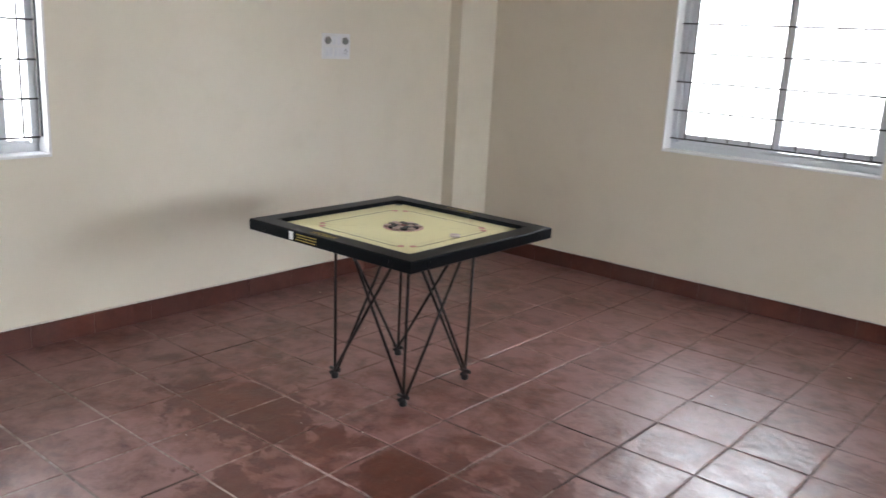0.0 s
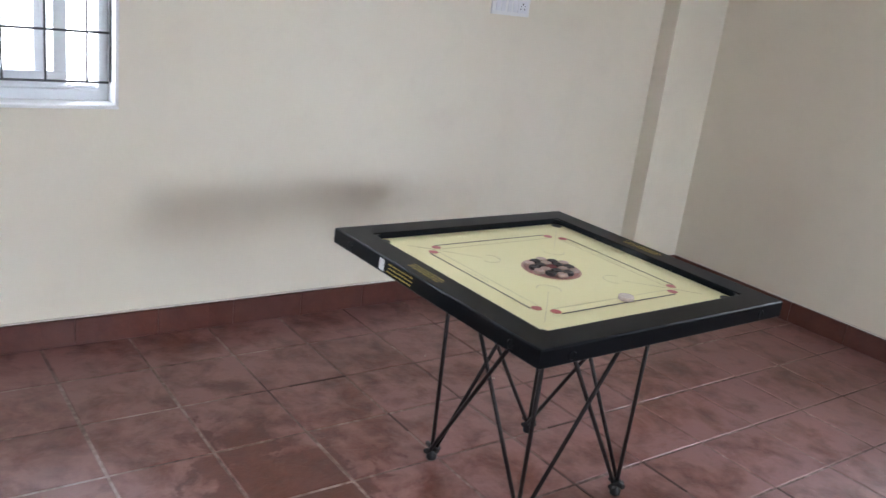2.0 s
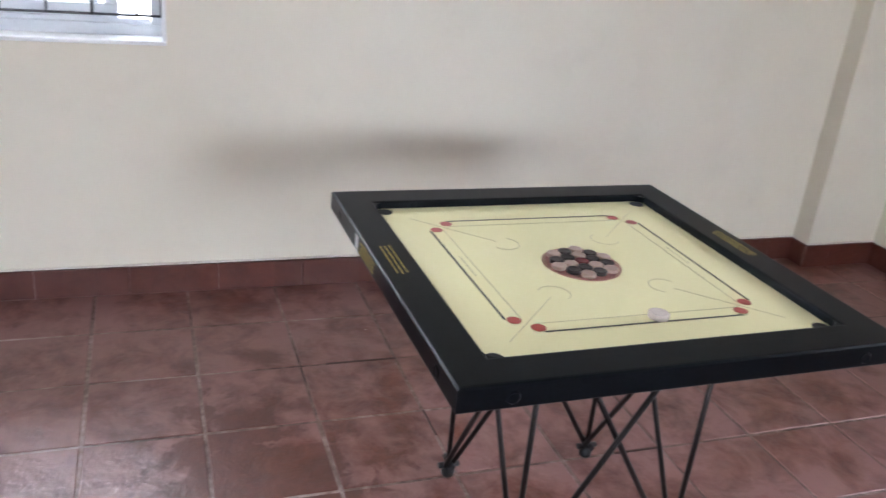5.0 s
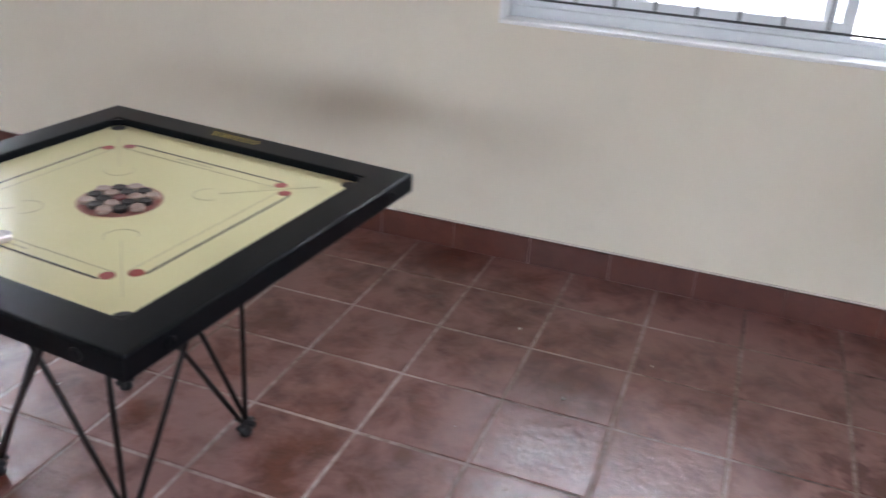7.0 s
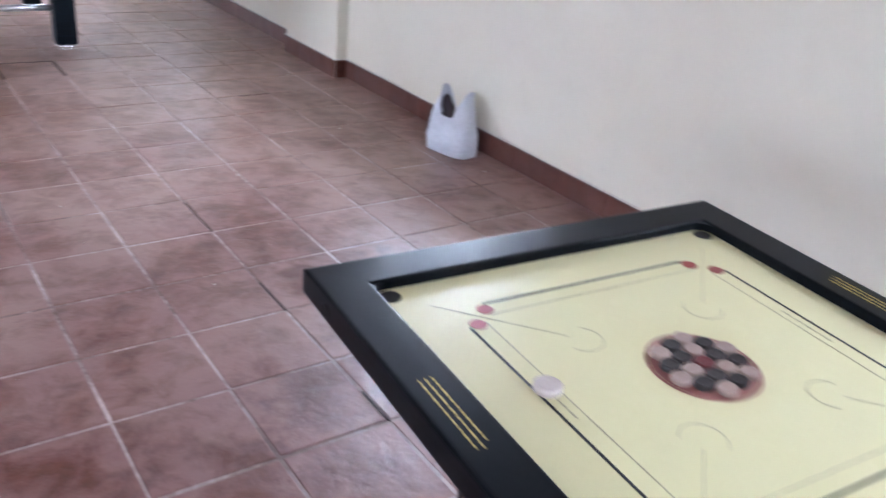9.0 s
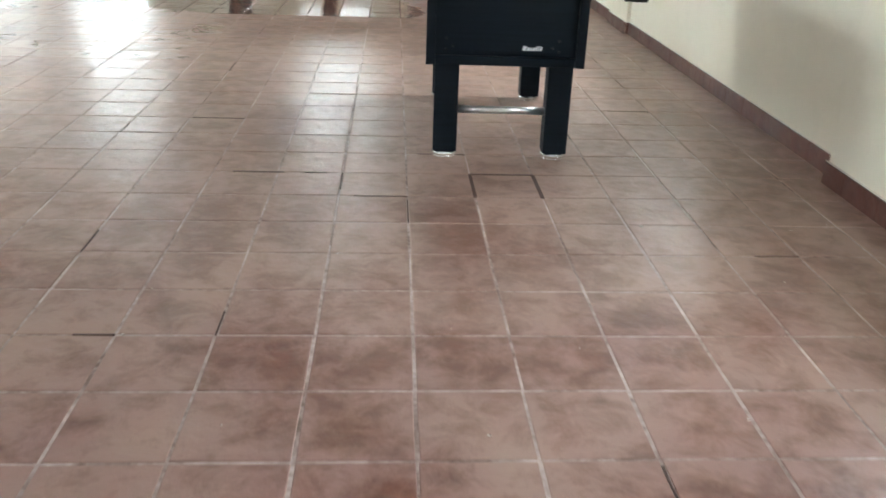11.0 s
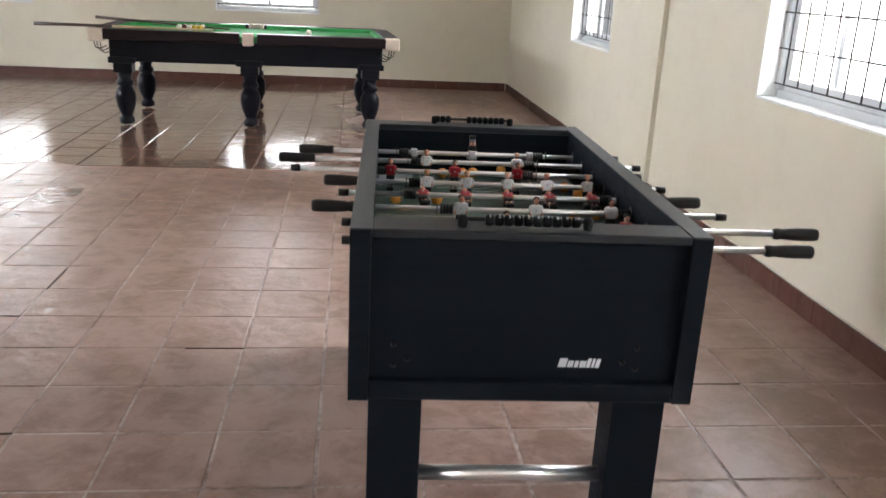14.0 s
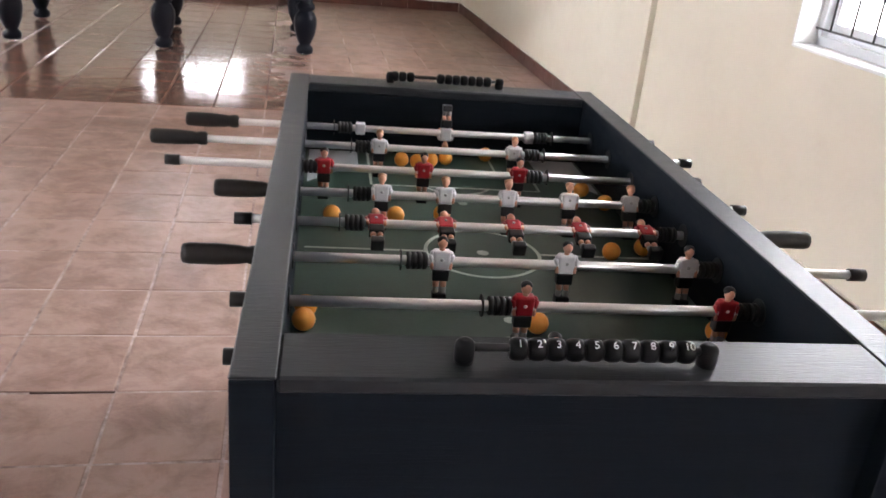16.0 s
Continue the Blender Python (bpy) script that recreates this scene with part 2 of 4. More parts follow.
WALL = wall_paint()
TILE, SKIRT = terracotta("terracotta_tile"), terracotta("terracotta_skirting", True)
PUTTY = surface("pale_putty", (0.62, 0.57, 0.50), (0.74, 0.70, 0.63), 5, 60, (0.6, 0.8), bump=0.3)
GROUT = grout_material()
DARK_GROUT = surface("damp_grout", (0.042, 0.017, 0.012), (0.080, 0.037, 0.028), 6, 60, (0.5, 0.7), bump=0.3)
CEIL = surface("whitewashed_ceiling", (0.74, 0.73, 0.71), (0.82, 0.81, 0.79), 1.5, 50, (0.7, 0.8))
WHITE = surface("white_gloss_paint", (0.74, 0.74, 0.73), (0.82, 0.82, 0.81), 4, 70, (0.35, 0.5), bump=0.08)
ALU = surface("grey_window_frame", (0.64, 0.66, 0.69), (0.72, 0.74, 0.77), 3, 80, (0.3, 0.42), bump=0.03)
GAP_BLACK = surface("black_gap_strip", (0.012, 0.012, 0.012), (0.03, 0.03, 0.03), 8, 90, (0.5, 0.7))
GRILLE = surface("dark_grille_iron", (0.03, 0.03, 0.032), (0.07, 0.07, 0.075), 12, 90, (0.4, 0.55), metal=0.3)
GLASS = glass_pane_material()
BLACK_FRAME = surface("black_lacquered_wood", (0.0022, 0.0030, 0.0042), (0.0050, 0.0064, 0.0085), 6, 140, (0.30, 0.36), bump=0.12, depth=0.0005, spec=0.11)
PLY = surface("pale_yellow_ply", (0.835, 0.775, 0.435), (0.86, 0.80, 0.465), 4, 120, (0.24, 0.26), bump=0.01, coat=0.0)
INK = surface("black_ink", (0.010, 0.010, 0.010), (0.02, 0.02, 0.02), 20, 200, (0.45, 0.6), bump=0)
THIN_INK = surface("faded_ink", (0.40, 0.35, 0.20), (0.52, 0.46, 0.27), 20, 200, (0.35, 0.5), bump=0)
RED_INK = surface("red_ink", (0.33, 0.050, 0.036), (0.42, 0.075, 0.055), 20, 200, (0.3, 0.45), bump=0)
PINK_INK = surface("pink_ink", (0.30, 0.11, 0.09), (0.40, 0.17, 0.14), 30, 200, (0.3, 0.45), bump=0)
GOLD = surface("gold_print", (0.45, 0.34, 0.07), (0.62, 0.48, 0.12), 30, 200, (0.35, 0.5), bump=0)
COIN_WHITE = surface("pale_wooden_coin", (0.36, 0.25, 0.20), (0.47, 0.35, 0.29), 30, 200, (0.4, 0.55))
COIN_BLACK = surface("black_wooden_coin", (0.012, 0.008, 0.008), (0.03, 0.02, 0.018), 30, 200, (0.35, 0.5))
COIN_RED = surface("red_wooden_coin", (0.12, 0.012, 0.014), (0.17, 0.02, 0.022), 30, 200, (0.35, 0.5))
STRIKER = surface("cream_striker_plastic", (0.62, 0.52, 0.46), (0.72, 0.63, 0.57), 25, 150, (0.2, 0.3), coat=0.3, bump=0)
ROD_BLACK = surface("black_steel_rod", (0.005, 0.004, 0.004), (0.016, 0.011, 0.010), 10, 120, (0.38, 0.5), spec=0.3)
CHROME = surface("chromed_steel", (0.82, 0.82, 0.82), (0.88, 0.88, 0.89), 6, 120, (0.18, 0.24), metal=1.0, bump=0.02)
FOOS = surface("black_woodgrain_laminate", (0.0040, 0.0070, 0.0110), (0.0075, 0.0120, 0.0185), 5, 40, (0.48, 0.60), bump=0.5, depth=0.0010, stretch=(0.35, 3, 14), spec=0.12)
FOOS_TOP = surface("charcoal_woodgrain_rail", (0.008, 0.011, 0.014), (0.020, 0.025, 0.030), 5, 60, (0.38, 0.46), bump=0.5, depth=0.0010, stretch=(0.6, 9, 9), spec=0.42)
FIELD = surface("dark_green_playfield", (0.018, 0.040, 0.028), (0.03, 0.058, 0.042), 6, 150, (0.3, 0.42), bump=0.03)
FIELD_LINE = surface("pale_field_marking", (0.40, 0.45, 0.40), (0.52, 0.56, 0.50), 20, 150, (0.35, 0.5), bump=0)
FIELD_GREY = surface("grey_field_print", (0.36, 0.39, 0.41), (0.46, 0.49, 0.50), 14, 150, (0.3, 0.4), bump=0)
PLASTIC = surface("black_moulded_plastic", (0.006, 0.006, 0.007), (0.013, 0.013, 0.014), 20, 200, (0.28, 0.42), bump=0.1, spec=0.4)
RUBBER = surface("black_grip_rubber", (0.008, 0.008, 0.008), (0.018, 0.017, 0.016), 20, 160, (0.5, 0.65), bump=0.2)
BEAD = surface("black_glossy_bead", (0.004, 0.004, 0.005), (0.008, 0.008, 0.009), 20, 200, (0.30, 0.34), bump=0, spec=0.16)
SKIN = surface("tan_plastic", (0.62, 0.30, 0.20), (0.70, 0.38, 0.27), 30, 150, (0.3, 0.4), bump=0)
SOCK = surface("grey_sock_plastic", (0.26, 0.24, 0.24), (0.34, 0.32, 0.32), 30, 150, (0.4, 0.5), bump=0)
HAIR_FAIR = surface("tan_hair_plastic", (0.36, 0.17, 0.09), (0.44, 0.22, 0.12), 30, 150, (0.4, 0.5), bump=0)
ROD_STEEL = surface("satin_chromed_tube", (0.86, 0.86, 0.86), (0.92, 0.92, 0.93), 6, 120, (0.28, 0.32), metal=0.82, bump=0.02)
SHIRT_W = surface("white_plastic", (0.68, 0.69, 0.72), (0.78, 0.79, 0.82), 30, 150, (0.3, 0.4), bump=0)
SHIRT_R = surface("red_plastic", (0.30, 0.008, 0.016), (0.38, 0.015, 0.026), 30, 150, (0.3, 0.4), bump=0)
ORANGE = surface("orange_plastic", (0.95, 0.37, 0.05), (0.98, 0.45, 0.08), 20, 150, (0.35, 0.5), bump=0.05)
BAG = surface("white_plastic_film", (0.54, 0.55, 0.60), (0.72, 0.73, 0.78), 8, 60, (0.3, 0.45), bump=0.3, depth=0.003)
CLOTH_DARK = surface("dark_cloth", (0.03, 0.02, 0.025), (0.06, 0.045, 0.05), 30, 200, (0.8, 0.9))
POOL_WOOD = surface("black_stained_wood", (0.0050, 0.0062, 0.0110), (0.0090, 0.0098, 0.0150), 5, 80, (0.28, 0.34), bump=0.03, spec=0.16)
POOL_RAIL = surface("dark_mahogany_rail", (0.013, 0.008, 0.010), (0.024, 0.014, 0.016), 5, 80, (0.42, 0.5), bump=0.06, spec=0.18)
BAIZE = surface("green_baize", (0.03, 0.30, 0.07), (0.05, 0.38, 0.10), 6, 200, (0.85, 0.95), bump=0.2)
LEATHER = surface("cream_leather", (0.62, 0.52, 0.42), (0.74, 0.64, 0.54), 10, 120, (0.4, 0.55), bump=0.15)
CUE_WOOD = surface("maple_cue", (0.55, 0.38, 0.20), (0.66, 0.48, 0.28), 6, 90, (0.25, 0.35))
CUE_DARK = surface("dark_cue_butt", (0.04, 0.02, 0.015), (0.07, 0.035, 0.025), 6, 90, (0.25, 0.35))
IVORY = surface("ivory_ball_resin", (0.80, 0.76, 0.66), (0.86, 0.82, 0.72), 30, 150, (0.08, 0.14), bump=0)
YELLOW = surface("yellow_ball_resin", (0.75, 0.48, 0.06), (0.82, 0.56, 0.10), 30, 150, (0.08, 0.14), bump=0)
GROUND = surface("pale_outdoor_soil", (0.34, 0.30, 0.24), (0.46, 0.42, 0.35), 0.4, 8, (0.85, 0.95), bump=0.4, depth=0.02)
# emissive white for the sheets added outside windows as blown-out sky
GLOW_SHEET, hn, hl, hs = nodes_of("glowing_sky_sheet")
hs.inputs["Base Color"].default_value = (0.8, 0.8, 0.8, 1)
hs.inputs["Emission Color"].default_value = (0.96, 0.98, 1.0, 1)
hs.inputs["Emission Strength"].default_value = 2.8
SOCKET = surface("grey_socket_plastic", (0.16, 0.16, 0.15), (0.24, 0.24, 0.22), 30, 150, (0.3, 0.4), bump=0)


# ---- mesh helpers ----
def linked(name, bm, mats, smooth=False):
    me = bpy.data.meshes.new(name)
    bm.normal_update()
    bm.to_mesh(me)
    bm.free()
    for m in mats if isinstance(mats, (list, tuple)) else (mats,):
        me.materials.append(m)
    if smooth:
        for f in me.polygons:
            f.use_smooth = True
    return new(name, me)


def part(name, bm, mats, parent, label="", smooth=False, at=None):
    ob = linked(name, bm, mats, smooth)
    ob.parent = parent
    if at is not None:
        ob.matrix_basis = at
    return tagged(ob, label)


def thing(name, at, label, category, group=""):
    ob = new(name)
    ob.empty_display_size = 0.1
    ob.matrix_basis = at
    return tagged(ob, label, category, group)


def box(bm, lo, hi, bevel=0.0, seg=1, mat=0):
    before = set(bm.faces)
    made = bmesh.ops.create_cube(bm, size=1)["verts"]
    for v in made:
        v.co = [lo[i] + (v.co[i] + 0.5) * (hi[i] - lo[i]) for i in range(3)]
    if bevel:
        edges = list({e for v in made for e in v.link_edges})
        bmesh.ops.bevel(bm, geom=edges, offset=bevel, segments=seg, affect="EDGES", profile=0.7)
    for f in set(bm.faces) - before:
        f.material_index = mat
    return bm


def solid_box(lo, hi, bevel=0.0, seg=1):
    return box(bmesh.new(), lo, hi, bevel, seg)


def tube(bm, a, b, r, r2=None, seg=12, mat=0):
    a, b = Vector(a), Vector(b)
    d = b - a
    m = Matrix.Translation((a + b) / 2) @ d.to_track_quat("Z", "Y").to_matrix().to_4x4()
    made = bmesh.ops.create_cone(bm, cap_ends=True, segments=seg, radius1=r, radius2=r if r2 is None else r2, depth=d.length, matrix=m)["verts"]
    for f in {f for v in made for f in v.link_faces}:
        f.material_index = mat
        f.smooth = len(f.verts) == 4
    return bm


def ball(bm, c, r, seg=16, rings=10, squash=(1, 1, 1), mat=0):
    made = bmesh.ops.create_uvsphere(bm, u_segments=seg, v_segments=rings, radius=r)["verts"]
    for v in made:
        v.co = Vector(c) + Vector([v.co[i] * squash[i] for i in range(3)])
    for f in {f for v in made for f in v.link_faces}:
        f.material_index, f.smooth = mat, True
    return bm


def turned(bm, profile, seg=20, c=(0, 0), mat=0):
    """A lathe-turned solid from (radius, height) pairs, from the bottom up."""
    rings = [[bm.verts.new((c[0] + r * math.cos(2 * math.pi * i / seg), c[1] + r * math.sin(2 * math.pi * i / seg), z)) for i in range(seg)] for r, z in profile]
    for lo, hi in zip(rings, rings[1:]):
        for i in range(seg):
            f = bm.faces.new((lo[i], lo[(i + 1) % seg], hi[(i + 1) % seg], hi[i]))
            f.material_index, f.smooth = mat, True
    bm.faces.new(rings[0][::-1]).material_index = mat
    bm.faces.new(rings[-1]).material_index = mat
    return bm


def disc(bm, c, r, z, thick=0.0004, seg=24, mat=0):
    return turned(bm, [(r, z), (r, z + thick)], seg, c, mat)


def strip(bm, a, b, width, z, thick=0.0004):
    """A flat printed line from a to b."""
    a, b = Vector((*a, 0)), Vector((*b, 0))
    side = (b - a).normalized().cross(Vector((0, 0, 1))) * width / 2
    lo = [bm.verts.new((p.x, p.y, z)) for p in (a - side, a + side, b + side, b - side)]
    hi = [bm.verts.new((p.x, p.y, z + thick)) for p in (a - side, a + side, b + side, b - side)]
    bm.faces.new(hi[::-1])
    for i in range(4):
        bm.faces.new((lo[i], hi[i], hi[(i + 1) % 4], lo[(i + 1) % 4]))
    bmesh.ops.recalc_face_normals(bm, faces=bm.faces[:])
    return bm


def arc_strip(bm, c, r, a0, a1, width, z, seg=28, thick=0.0004):
    """A printed arc (degrees), as a raised ring sector."""
    rows = []
    for i in range(seg + 1):
        a = radians(a0 + (a1 - a0) * i / seg)
        rows.append([bm.verts.new((c[0] + q * math.cos(a), c[1] + q * math.sin(a), h)) for q, h in ((r - width / 2, z), (r - width / 2, z + thick), (r + width / 2, z + thick), (r + width / 2, z))])
    for p, q in zip(rows, rows[1:]):
        for i in range(3):
            bm.faces.new((p[i], p[i + 1], q[i + 1], q[i]))
    bmesh.ops.recalc_face_normals(bm, faces=bm.faces[:])
    return bm


# ---- large structure ----
def wall(name, at, length, windows, doors=()):
    """A thick wall along local x with its inner face at y = 0, outward +y; openings (x0, x1, z0, z1) go through it."""
    holes = [(a, b, SILL, HEAD) for a, b in windows] + [(a, b, 0.0, h) for a, b, h in doors]
    xs = sorted({-THICK, length + THICK, *[v for h in holes for v in h[:2]]})
    zs = sorted({0.0, HIGH, *[v for h in holes for v in h[2:]]})
    full = {(i, j): not any(h[0] <= (xs[i] + xs[i + 1]) / 2 <= h[1] and h[2] <= (zs[j] + zs[j + 1]) / 2 <= h[3] for h in holes)
            for i in range(len(xs) - 1) for j in range(len(zs) - 1)}
    bm = bmesh.new()
    seen = {}

    def v(x, y, z):
        k = (round(x, 4), y, round(z, 4))
        if k not in seen:
            seen[k] = bm.verts.new(k)
        return seen[k]
    for (i, j), solid in full.items():
        if not solid:
            continue
        x0, x1, z0, z1 = xs[i], xs[i + 1], zs[j], zs[j + 1]
        bm.faces.new((v(x0, 0, z0), v(x1, 0, z0), v(x1, 0, z1), v(x0, 0, z1)))
        bm.faces.new((v(x0, THICK, z0), v(x0, THICK, z1), v(x1, THICK, z1), v(x1, THICK, z0)))
        for di, dj, e in ((-1, 0, (x0, z0, x0, z1)), (1, 0, (x1, z0, x1, z1)), (0, -1, (x0, z0, x1, z0)), (0, 1, (x0, z1, x1, z1))):
            if not full.get((i + di, j + dj), False):
                bm.faces.new((v(e[0], 0, e[1]), v(e[2], 0, e[3]), v(e[2], THICK, e[3]), v(e[0], THICK, e[1])))
    bmesh.ops.recalc_face_normals(bm, faces=bm.faces[:])
    ob = linked(name, bm, WALL)
    ob.matrix_basis = at
    return tagged(ob, "cream painted plaster wall above a red tile skirting", "wall", kind="structure")


AT_EAST, AT_WEST = pose(0, NORTH, 0, 0, 0, -90), pose(WEST, 0, 0, 0, 0, 90)
AT_NORTH, AT_SOUTH = pose(WEST, NORTH, 0), pose(0, 0, 0, 0, 0, 180)
SIDES = [
    ("wall_east", AT_EAST, NORTH, [(NORTH - b, NORTH - a) for a, b in EAST_WINDOWS], ()),
    ("wall_south", AT_SOUTH, -WEST, [(-b, -a) for a, b in SOUTH_WINDOWS], ()),
    ("wall_north", AT_NORTH, -WEST, [(a - WEST, b - WEST) for a, b in NORTH_WINDOWS], ()),
    ("wall_west", AT_WEST, NORTH, WEST_WINDOWS, [WEST_DOOR]),
]
for side in SIDES:
    wall(*side)

# unseen ceiling: white for bounce light, added 1.1 m overhang blocks the sun
tagged(linked("ceiling", solid_box((WEST - THICK - 1.1, -THICK - 1.1, HIGH), (THICK + 1.1, NORTH + THICK + 1.1, HIGH + 0.15)), CEIL), "flat whitewashed plaster ceiling slab with added overhang to keep the sun out", "ceiling", kind="structure")
floor = tagged(linked("floor", solid_box((WEST - THICK, -THICK, -0.12), (THICK, NORTH + THICK, -0.0022)), GROUT), "red terracotta tile floor with pale grout joints", "floor", kind="structure")
ground = bmesh.new()
for sx, sy in ((-1, -1), (1, -1), (1, 1), (-1, 1)):
    ground.verts.new((sx * 3000, sy * 3000, -0.13))
ground.faces.new(ground.verts[:])
tagged(linked("ground", ground, GROUND), "pale bare soil around the building", "ground", kind="structure")

PIL = [(-0.02, 0.375, 0.10), (8.47, 9.14, 0.075), (13.22, 13.88, 0.035)]      # columns on the long wall
for k, (y0, y1, d) in enumerate(PIL):
    bm = solid_box((-d, y0, 0), (0.02, y1, HIGH - 0.002), 0.006, 3)
    tagged(linked("pilaster_%d" % (k + 1), bm, WALL), "cream painted plaster column on the long wall", "pilaster", kind="structure")


def window(name, at, w, sashes=(0.5, 0.54)):
    """An aluminium sliding window with a wire grille, in an opening w wide; local x along the wall, y outward, z = 0 at the sill."""
    h = HEAD - SILL
    win = tagged(new(name), "grey aluminium sliding window behind a dark wire grille", "window", kind="structure")
    win.matrix_basis = at
    part("window_sill", solid_box((0.0, -0.004, 0.0), (w, 0.095, 0.014), 0.003), WHITE, win, "white painted sill")
    for a, b in ((0.0, 0.012), (w - 0.012, w)):
        part("reveal", solid_box((a, -0.004, 0.0145), (b, 0.095, h - 0.0125), 0.002), WHITE, win, "white painted reveal")
    part("reveal", solid_box((0.0, -0.004, h - 0.012), (w, 0.095, h), 0.002), WHITE, win)
    bm = bmesh.new()
    for lo, hi in (((0, 0.1, 0), (w, 0.16, 0.05)), ((0, 0.1, h - 0.05), (w, 0.16, h)), ((0.012, 0.086, 0.0502), (0.045, 0.16, h - 0.0502)), ((w - 0.045, 0.086, 0.0502), (w - 0.012, 0.16, h - 0.0502))):
        box(bm, lo, hi, 0.003)
    for y in (0.112, 0.132):
        box(bm, (0.046, y, 0.0502), (w - 0.046, y + 0.004, 0.062))
    part("window_frame", bm, ALU, win)
    # thin black strip drawn in for the dark gap between frame and wall
    bm = bmesh.new()
    box(bm, (w - 0.0162, 0.046, 0.085), (w - 0.0122, 0.060, h - 0.014))
    part("gap_strip", bm, GAP_BLACK, win)
    for k, (a, b, y) in enumerate(((0.046, w * sashes[1], 0.113), (w * sashes[0], min(w - 0.046, w * (sashes[0] + 0.5)), 0.137))):
        bm = bmesh.new()
        z0, z1, t = 0.064, h - 0.054, 0.042
        for lo, hi in (((a, y, z0), (b, y + 0.018, z0 + t)), ((a, y, z1 - t), (b, y + 0.018, z1)), ((a, y, z0 + t + 0.0002), (a + t, y + 0.018, z1 - t - 0.0002)), ((b - t, y, z0 + t + 0.0002), (b, y + 0.018, z1 - t - 0.0002))):
            box(bm, lo, hi, 0.002)
        sash = part("sash", bm, ALU, win)
        pane = part("pane", solid_box((a + t, y + 0.007, z0 + t), (b - t, y + 0.011, z1 - t)), GLASS, sash)
        pane.visible_shadow = False
    x = w - 0.086
    while x > 0.04:
        part("grille_bar", tube(bmesh.new(), (x, 0.072, 0.079), (x, 0.072, h - 0.012), 0.0042, seg=8), GRILLE, win)
        x -= 0.132
    z = 0.079
    while z < h - 0.02:
        part("grille_bar", tube(bmesh.new(), (0.012, 0.079, z), (w - 0.012, 0.079, z), 0.0042, seg=8), GRILLE, win)
        z += 0.170
    return win


def daylight(at, share=1.0, w=3.5, low=0.15):
    """Area lamp standing in for sky before an opening, with a glowing sheet behind."""
    h = 4.5 - low
    lamp = bpy.data.lights.new("daylight", "AREA")
    lamp.shape, lamp.size, lamp.size_y = "RECTANGLE", w, h
    lamp.energy = RADIANCE * share * math.pi * w * h
    lamp.color = (0.88, 0.945, 1.0)
    new("daylight", lamp).matrix_basis = at @ pose(0, 2.4, low + h / 2) @ Matrix.Rotation(radians(-90), 4, "X")
    # added glowing sheet behind the lamp, filling the view with white
    sheet = linked("backdrop", solid_box((-1.85, 2.9, -0.12), (1.85, 2.93, 4.6)), GLOW_SHEET)
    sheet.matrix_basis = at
    tagged(sheet, "glowing white sheet added outside the opening as blank sky", "backdrop", kind="structure")


# lamp strength per window, tuned for room brightness; order east, south, north, west
SHARE = [0.8, 1.3, 0.75, 0.5, 0.45, 0.22, 0.5, 2.5, 1.35, 2.2, 1.8]
# lower edge of each side's lamps, set to shape light on the walls
LAMP_LOW = {"wall_east": 2.1, "wall_south": 1.5, "wall_north": 0.15, "wall_west": 1.5}
number = 0
for name, at, length, holes, doors in SIDES:
    for a, b in holes:
        number += 1
        window("window_%d" % number, at @ pose(a, 0, SILL), b - a, (0.49, 0.53) if name != "wall_east" else (0.341, 0.887))
        daylight(at @ pose((a + b) / 2, 0, 0), SHARE[number - 1], 3.2 if name == "wall_west" else 3.5, LAMP_LOW[name])

# white door: frame in the west doorway, leaf swung open against the north wall
bm = bmesh.new()
a, b, h = WEST_DOOR
for lo, hi in (((WEST - 0.10, a, 0), (WEST + 0.012, a + 0.05, h)), ((WEST - 0.10, b - 0.05, 0), (WEST + 0.012, b, h)), ((WEST - 0.10, a + 0.0502, h - 0.05), (WEST + 0.012, b - 0.0502, h)), ((WEST - 0.20, a + 0.0502, 0), (WEST + 0.012, b - 0.0502, 0.02))):
    box(bm, lo, hi, 0.003)
door = tagged(linked("door_1", bm, WHITE), "white framed door standing open against the wall", "door", kind="structure")
bm = bmesh.new()
for lo, hi in (((-8.03, 18.765, 0.012), (-7.93, 18.80, 2.05)), ((-7.29, 18.765, 0.012), (-7.19, 18.80, 2.05)), ((-7.9298, 18.765, 0.012), (-7.2902, 18.80, 0.13)), ((-7.9298, 18.765, 0.95), (-7.2902, 18.80, 1.05)), ((-7.9298, 18.765, 1.95), (-7.2902, 18.80, 2.05))):
    box(bm, lo, hi, 0.004)
leaf = part("door_leaf", bm, WHITE, door)
part("door_panel", solid_box((-7.9298, 18.775, 0.1302), (-7.2902, 18.79, 0.9498), 0.002), WHITE, leaf)
part("door_panel", solid_box((-7.9298, 18.775, 1.0502), (-7.2902, 18.79, 1.9498), 0.002), WHITE, leaf)
part("door_handle", tube(solid_box((-7.255, 18.755, 0.96), (-7.225, 18.7648, 1.08), 0.002), (-7.24, 18.745, 1.03), (-7.34, 18.745, 1.03), 0.008), CHROME, leaf, "chrome lever handle")


# ---- carrom boards, stands, coins ----
SIZE, PLAY, DEEP = 0.890, 0.363, 0.047


